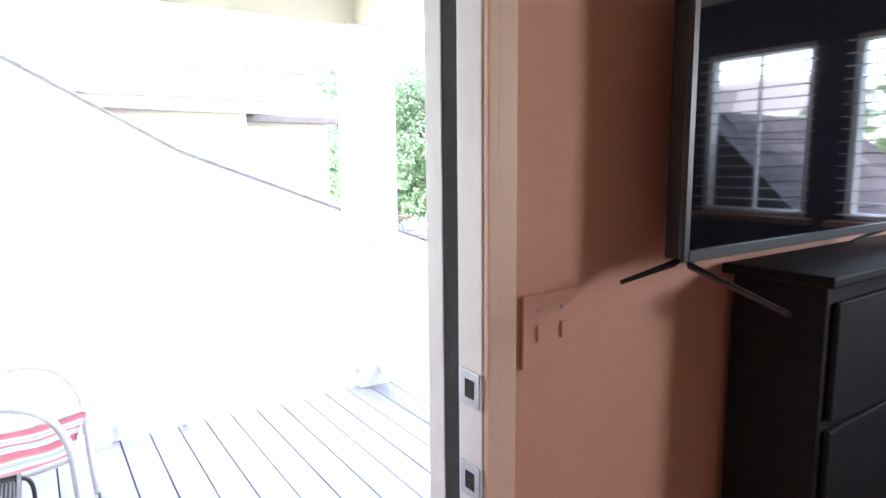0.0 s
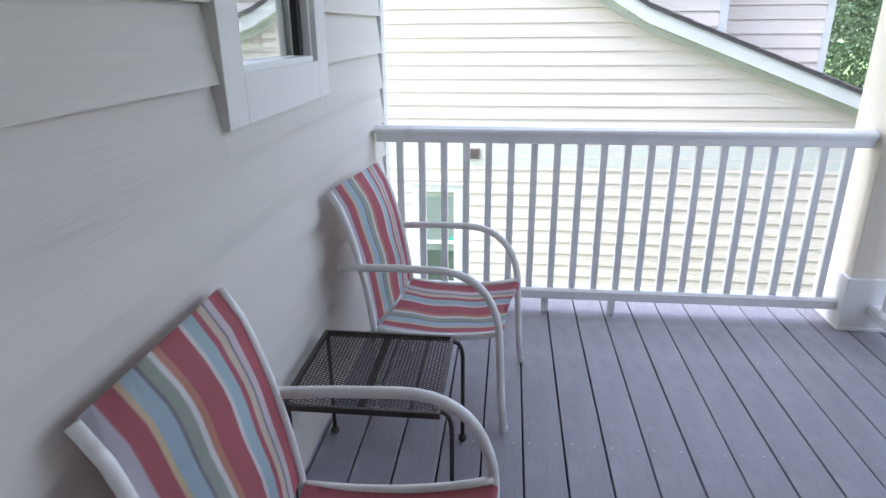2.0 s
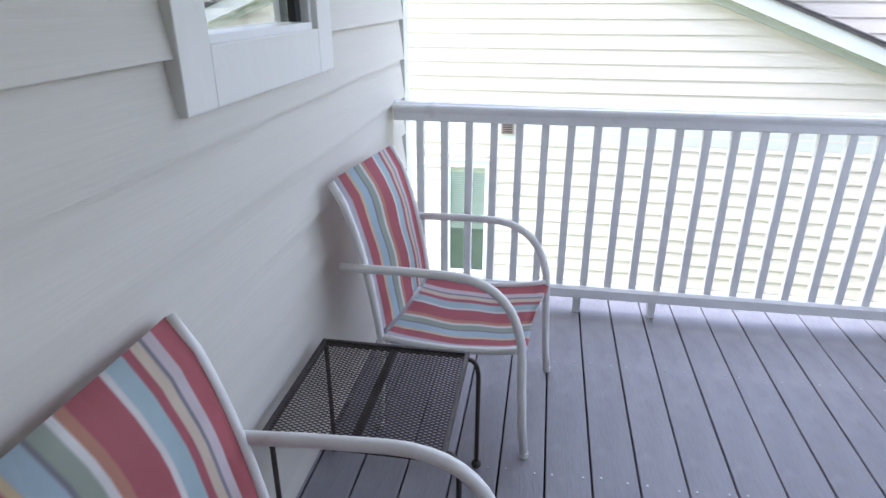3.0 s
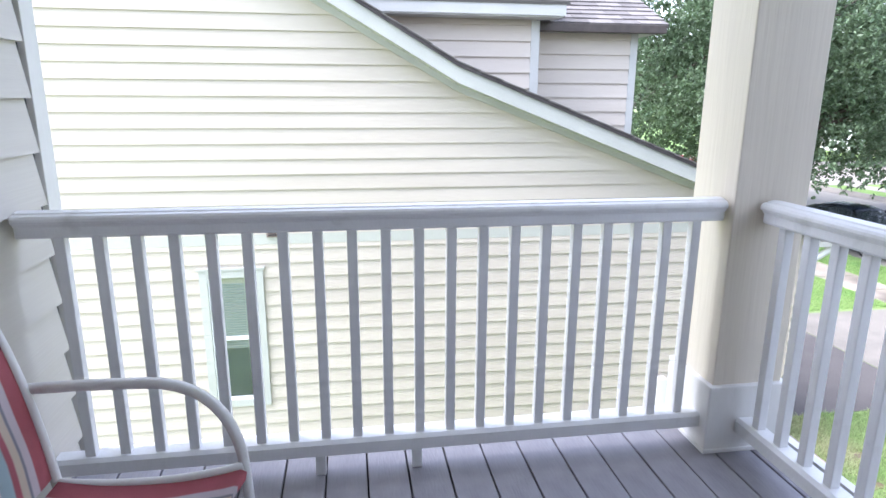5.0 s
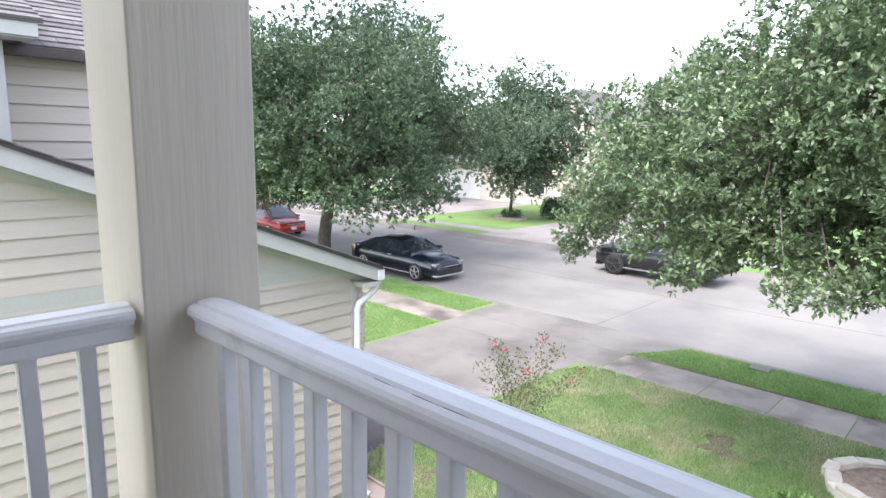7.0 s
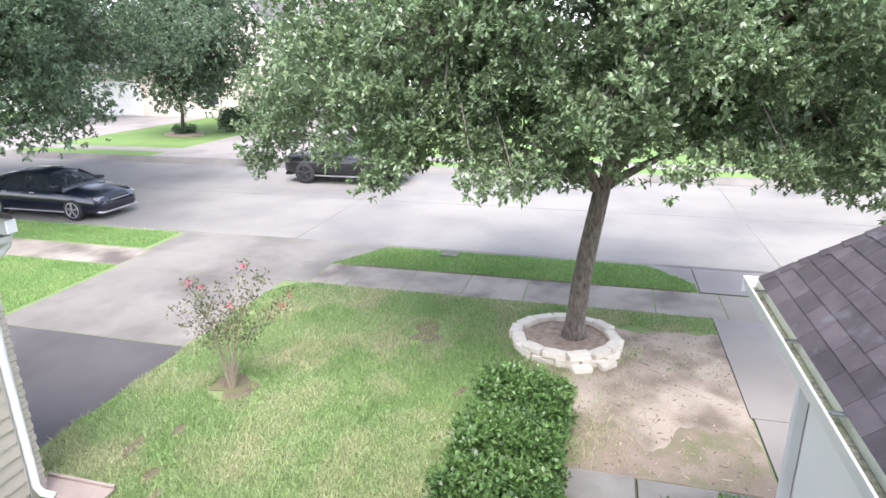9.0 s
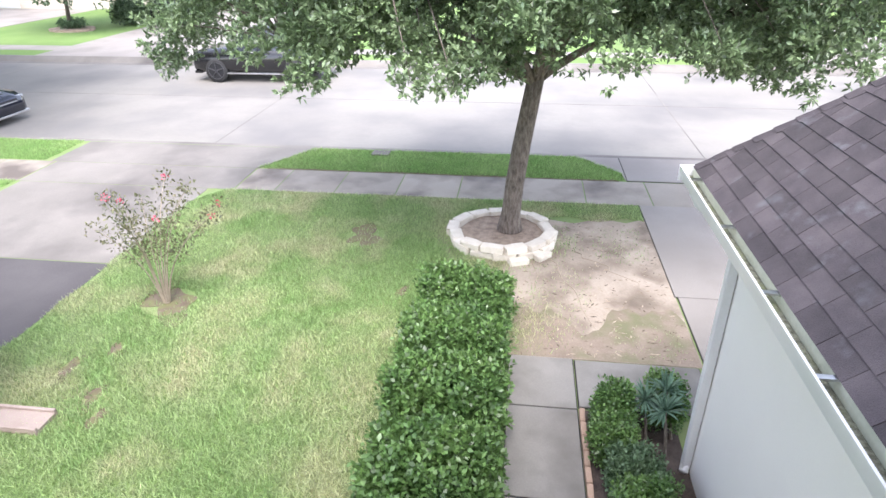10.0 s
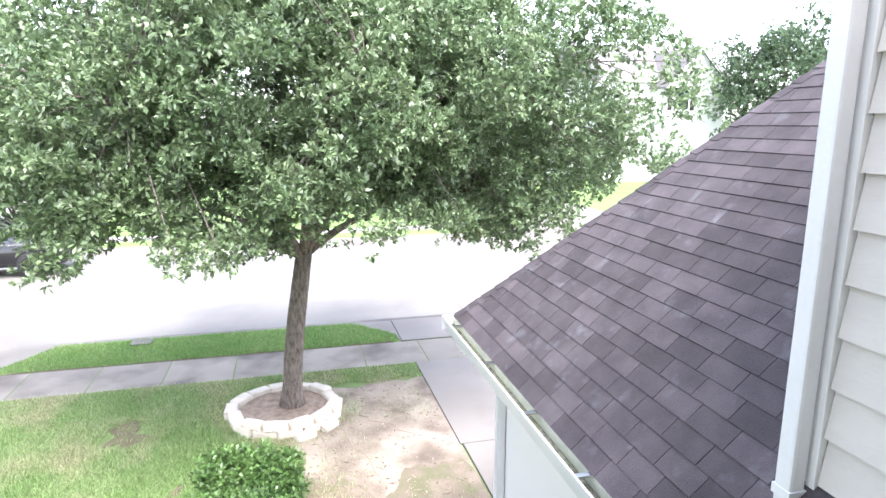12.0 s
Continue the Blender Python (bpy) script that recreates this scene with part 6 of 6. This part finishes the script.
    for xw in (-0.30, 0.305):
        for s in (-1, 1):
            w = part("wheel", tube(bmesh.new(), [(xw * L, s * (hw - 0.23), r), (xw * L, s * (hw + 0.004), r)], r * 0.72, 20), PLASTIC, t)
            bm = bmesh.new()
            n = 28
            pr = ((0.70, -0.23), (0.96, -0.22), (1.0, -0.18), (1.0, -0.03), (0.96, 0.008), (0.72, 0.012))
            rr = [[bm.verts.new((xw * L + r * a * math.cos(q), s * (hw + b), r + r * a * math.sin(q))) for a, b in pr] for q in (2 * math.pi * k / n for k in range(n))]
            for k in range(n):
                for j in range(len(pr) - 1):
                    bm.faces.new((rr[k][j], rr[(k + 1) % n][j], rr[(k + 1) % n][j + 1], rr[k][j + 1]))
            part("tyre", bm, TYRE, w, smooth=True)
            bm = bmesh.new()
            for k in range(5):
                q = 2 * math.pi * k / 5 + 0.3
                tube(bm, [(xw * L + 0.03 * math.cos(q), s * (hw + 0.02), r + 0.03 * math.sin(q)), (xw * L + r * 0.70 * math.cos(q), s * (hw + 0.012), r + r * 0.70 * math.sin(q))], 0.045, 6, 0.035, flat=0.5)
            tube(bm, [(xw * L + r * 0.70 * math.cos(q), s * (hw + 0.008), r + r * 0.70 * math.sin(q)) for q in (2 * math.pi * k / 24 for k in range(25))], 0.016, 6)
            part("rim", bm, rim, w)
    return t


car("sedan", "dark navy sedan parked at the kerb", (17.9, 18.86, -3.35), -90, PAINT_K, 4.85, 1.84, 1.42, "sedan")
car("suv", "black sport utility vehicle parked across the street", (24.55, 11.56, -3.35), 90, PAINT_B, 4.80, 1.98, 1.85, "suv", RIM_D)
car("minivan", "red minivan parked farther along the street", (19.6, 31.9, -3.35), -90, PAINT_R, 5.1, 1.95, 1.72, "van")
car("suv", "dark vehicle parked on a driveway across the street", (38.4, 21.9, GZ + 0.013), 0, PAINT_B, 4.7, 1.9, 1.75, "suv")

# ---------------------------------------------------------------- balcony furniture


def sling_chair(at, turn):
    """White tube chair with a striped sling; it faces local +x."""
    t = thing("patio_chair", "white metal-framed patio chair with faded red striped sling", "chair", "patio chairs", at, turn)
    for s in (-1, 1):
        y = s * 0.288
        bm = bmesh.new()
        pts = [Vector((0.350, y, 0.0)), Vector((0.338, y, 0.12)), Vector((0.328, y, 0.30)), Vector((0.322, y, 0.42))]
        pts += arc((0.318, y, 0.47), (0.28, y, 0.695), (0.07, y, 0.690), 9)
        pts += [Vector((-0.10, y, 0.684)), Vector((-0.26, y, 0.673)), Vector((-0.335, y, 0.669))]
        tube(bm, pts, 0.0160, 10)
        part("arm", bm, STEEL_W, t, smooth=True)
        bm = bmesh.new()
        yb = s * 0.272
        pts = [Vector((-0.22, yb, 0.0)), Vector((-0.205, yb, 0.2)), Vector((-0.20, yb, 0.38))] + arc((-0.205, yb, 0.42), (-0.240, yb, 0.70), (-0.318, yb, 0.90), 8) + [Vector((-0.362, yb, 0.972))]
        tube(bm, pts, 0.0145, 10)
        part("back_post", bm, STEEL_W, t, smooth=True)
        bm = bmesh.new()
        tube(bm, arc((-0.205, s * 0.268, 0.395), (0.1, s * 0.268, 0.375), (0.322, s * 0.275, 0.44), 8), 0.0135, 10)
        part("seat_rail", bm, STEEL_W, t, smooth=True)
        for x, yy, rr in ((0.350, y, 0.017), (-0.22, yb, 0.017)):
            bm = bmesh.new()
            tube(bm, [(x, yy, 0.0), (x, yy, 0.022)], rr, 10)
            part("foot_cap", bm, STEEL_W, t)
    bm = bmesh.new()
    tube(bm, [(-0.203, -0.25, 0.33), (-0.203, 0.25, 0.33)], 0.011, 8)
    part("rear_brace", bm, STEEL_W, t)
    # one strip of cloth: back, then seat
    for nm, line in (("back_sling", arc((-0.205, 0, 0.415), (-0.236, 0, 0.70), (-0.312, 0, 0.90), 12) + [Vector((-0.361, 0, 0.978))]),
                     ("seat_sling", arc((-0.19, 0, 0.405), (0.10, 0, 0.372), (0.318, 0, 0.438), 14) + [Vector((0.335, 0, 0.430)), Vector((0.330, 0, 0.405))])):
        bm = bmesh.new()
        grid = []
        for i, p in enumerate(line):
            d = (line[min(i + 1, len(line) - 1)] - line[max(i - 1, 0)]).normalized()
            nn = Vector((-d.z, 0, d.x))
            row = []
            for j in range(17):
                v = j / 16 * 2 - 1
                sag = -0.018 * (1 - v * v) + 0.004 * math.sin(i * 1.1 + v * 3) * (1 - v * v)
                row.append(bm.verts.new(p + nn * sag + Vector((0, v * 0.262, 0))))
            grid.append(row)
        for a, b in zip(grid, grid[1:]):
            for j in range(16):
                bm.faces.new((a[j], a[j + 1], b[j + 1], b[j]))
        bmesh.ops.solidify(bm, geom=bm.faces, thickness=0.0025)
        part(nm, bm, SLING, t, smooth=True)
    return t


sling_chair((0.400, 2.426, 0.0), -7.5)
sling_chair((0.365, 1.0, 0.0), 1)

tab = thing("side_table", "square dark iron side table with mesh top", "table", "", (0.255, 1.785, 0.0), 0)
TH, TS = 0.462, 0.255
part("rim", boxes((-TS, -TS, TH - 0.022, -TS + 0.014, TS, TH), (TS - 0.014, -TS, TH - 0.022, TS, TS, TH), (-TS + 0.014, -TS, TH - 0.022, TS - 0.014, -TS + 0.014, TH), (-TS + 0.014, TS - 0.014, TH - 0.022, TS - 0.014, TS, TH), bevel=0.003), IRON, tab)
bm = bmesh.new()
lim = TS - 0.013
for s in (-1, 1):
    for k in range(-60, 61):
        c = k * 0.0125
        # strands run at a slope of one half
        pts = []
        for x in (-lim, lim):
            pts.append((x, s * 0.5 * x + c))
        (xa, ya), (xb, yb) = pts
        if max(ya, yb) < -lim or min(ya, yb) > lim:
            continue
        for lo_, sgn in ((-lim, 1), (lim, -1)):
            if (ya - lo_) * sgn < 0:
                xa, ya = xa + (lo_ - ya) / (yb - ya) * (xb - xa), lo_
            if (yb - lo_) * sgn < 0:
                xb, yb = xa + (lo_ - ya) / (yb - ya) * (xb - xa), lo_
        if math.hypot(xb - xa, yb - ya) > 0.01:
            tube(bm, [(xa, ya, TH - 0.008 + 0.0006 * s), (xb, yb, TH - 0.008 + 0.0006 * s)], 0.0017, 4)
part("mesh_top", bm, IRON, tab, "expanded metal mesh")
part("cross_bar", boxes((-0.012, -TS + 0.014, TH - 0.02, 0.012, TS - 0.014, TH - 0.012)), IRON, tab)
for sx in (-1, 1):
    for sy in (-1, 1):
        bm = bmesh.new()
        pts = [Vector((sx * (TS - 0.02), sy * (TS - 0.03), TH - 0.015))] + arc((sx * (TS + 0.0), sy * (TS - 0.03), TH - 0.012), (sx * (TS + 0.035), sy * (TS - 0.03), TH - 0.015), (sx * (TS + 0.035), sy * (TS - 0.03), TH - 0.09), 6)
        if sx < 0:
            pts = [Vector((-TS + 0.02, p.y, p.z)) if i == 0 else Vector((max(p.x, -TS + 0.012), p.y, p.z)) for i, p in enumerate(pts)]
            pts = [pts[0], Vector((pts[0].x, pts[0].y, TH - 0.1))]
        pts.append(Vector((pts[-1].x, pts[-1].y, 0.02)))
        tube(bm, pts, 0.008, 8)
        leg = part("leg", bm, IRON, tab, smooth=True)
        bm = bmesh.new()
        bmesh.ops.create_uvsphere(bm, u_segments=10, v_segments=8, radius=0.018, matrix=Matrix.Translation((pts[-1].x, pts[-1].y, 0.0175)) @ Matrix.Diagonal((1, 1, 0.95, 1)))
        part("ball_foot", bm, IRON, leg, smooth=True)
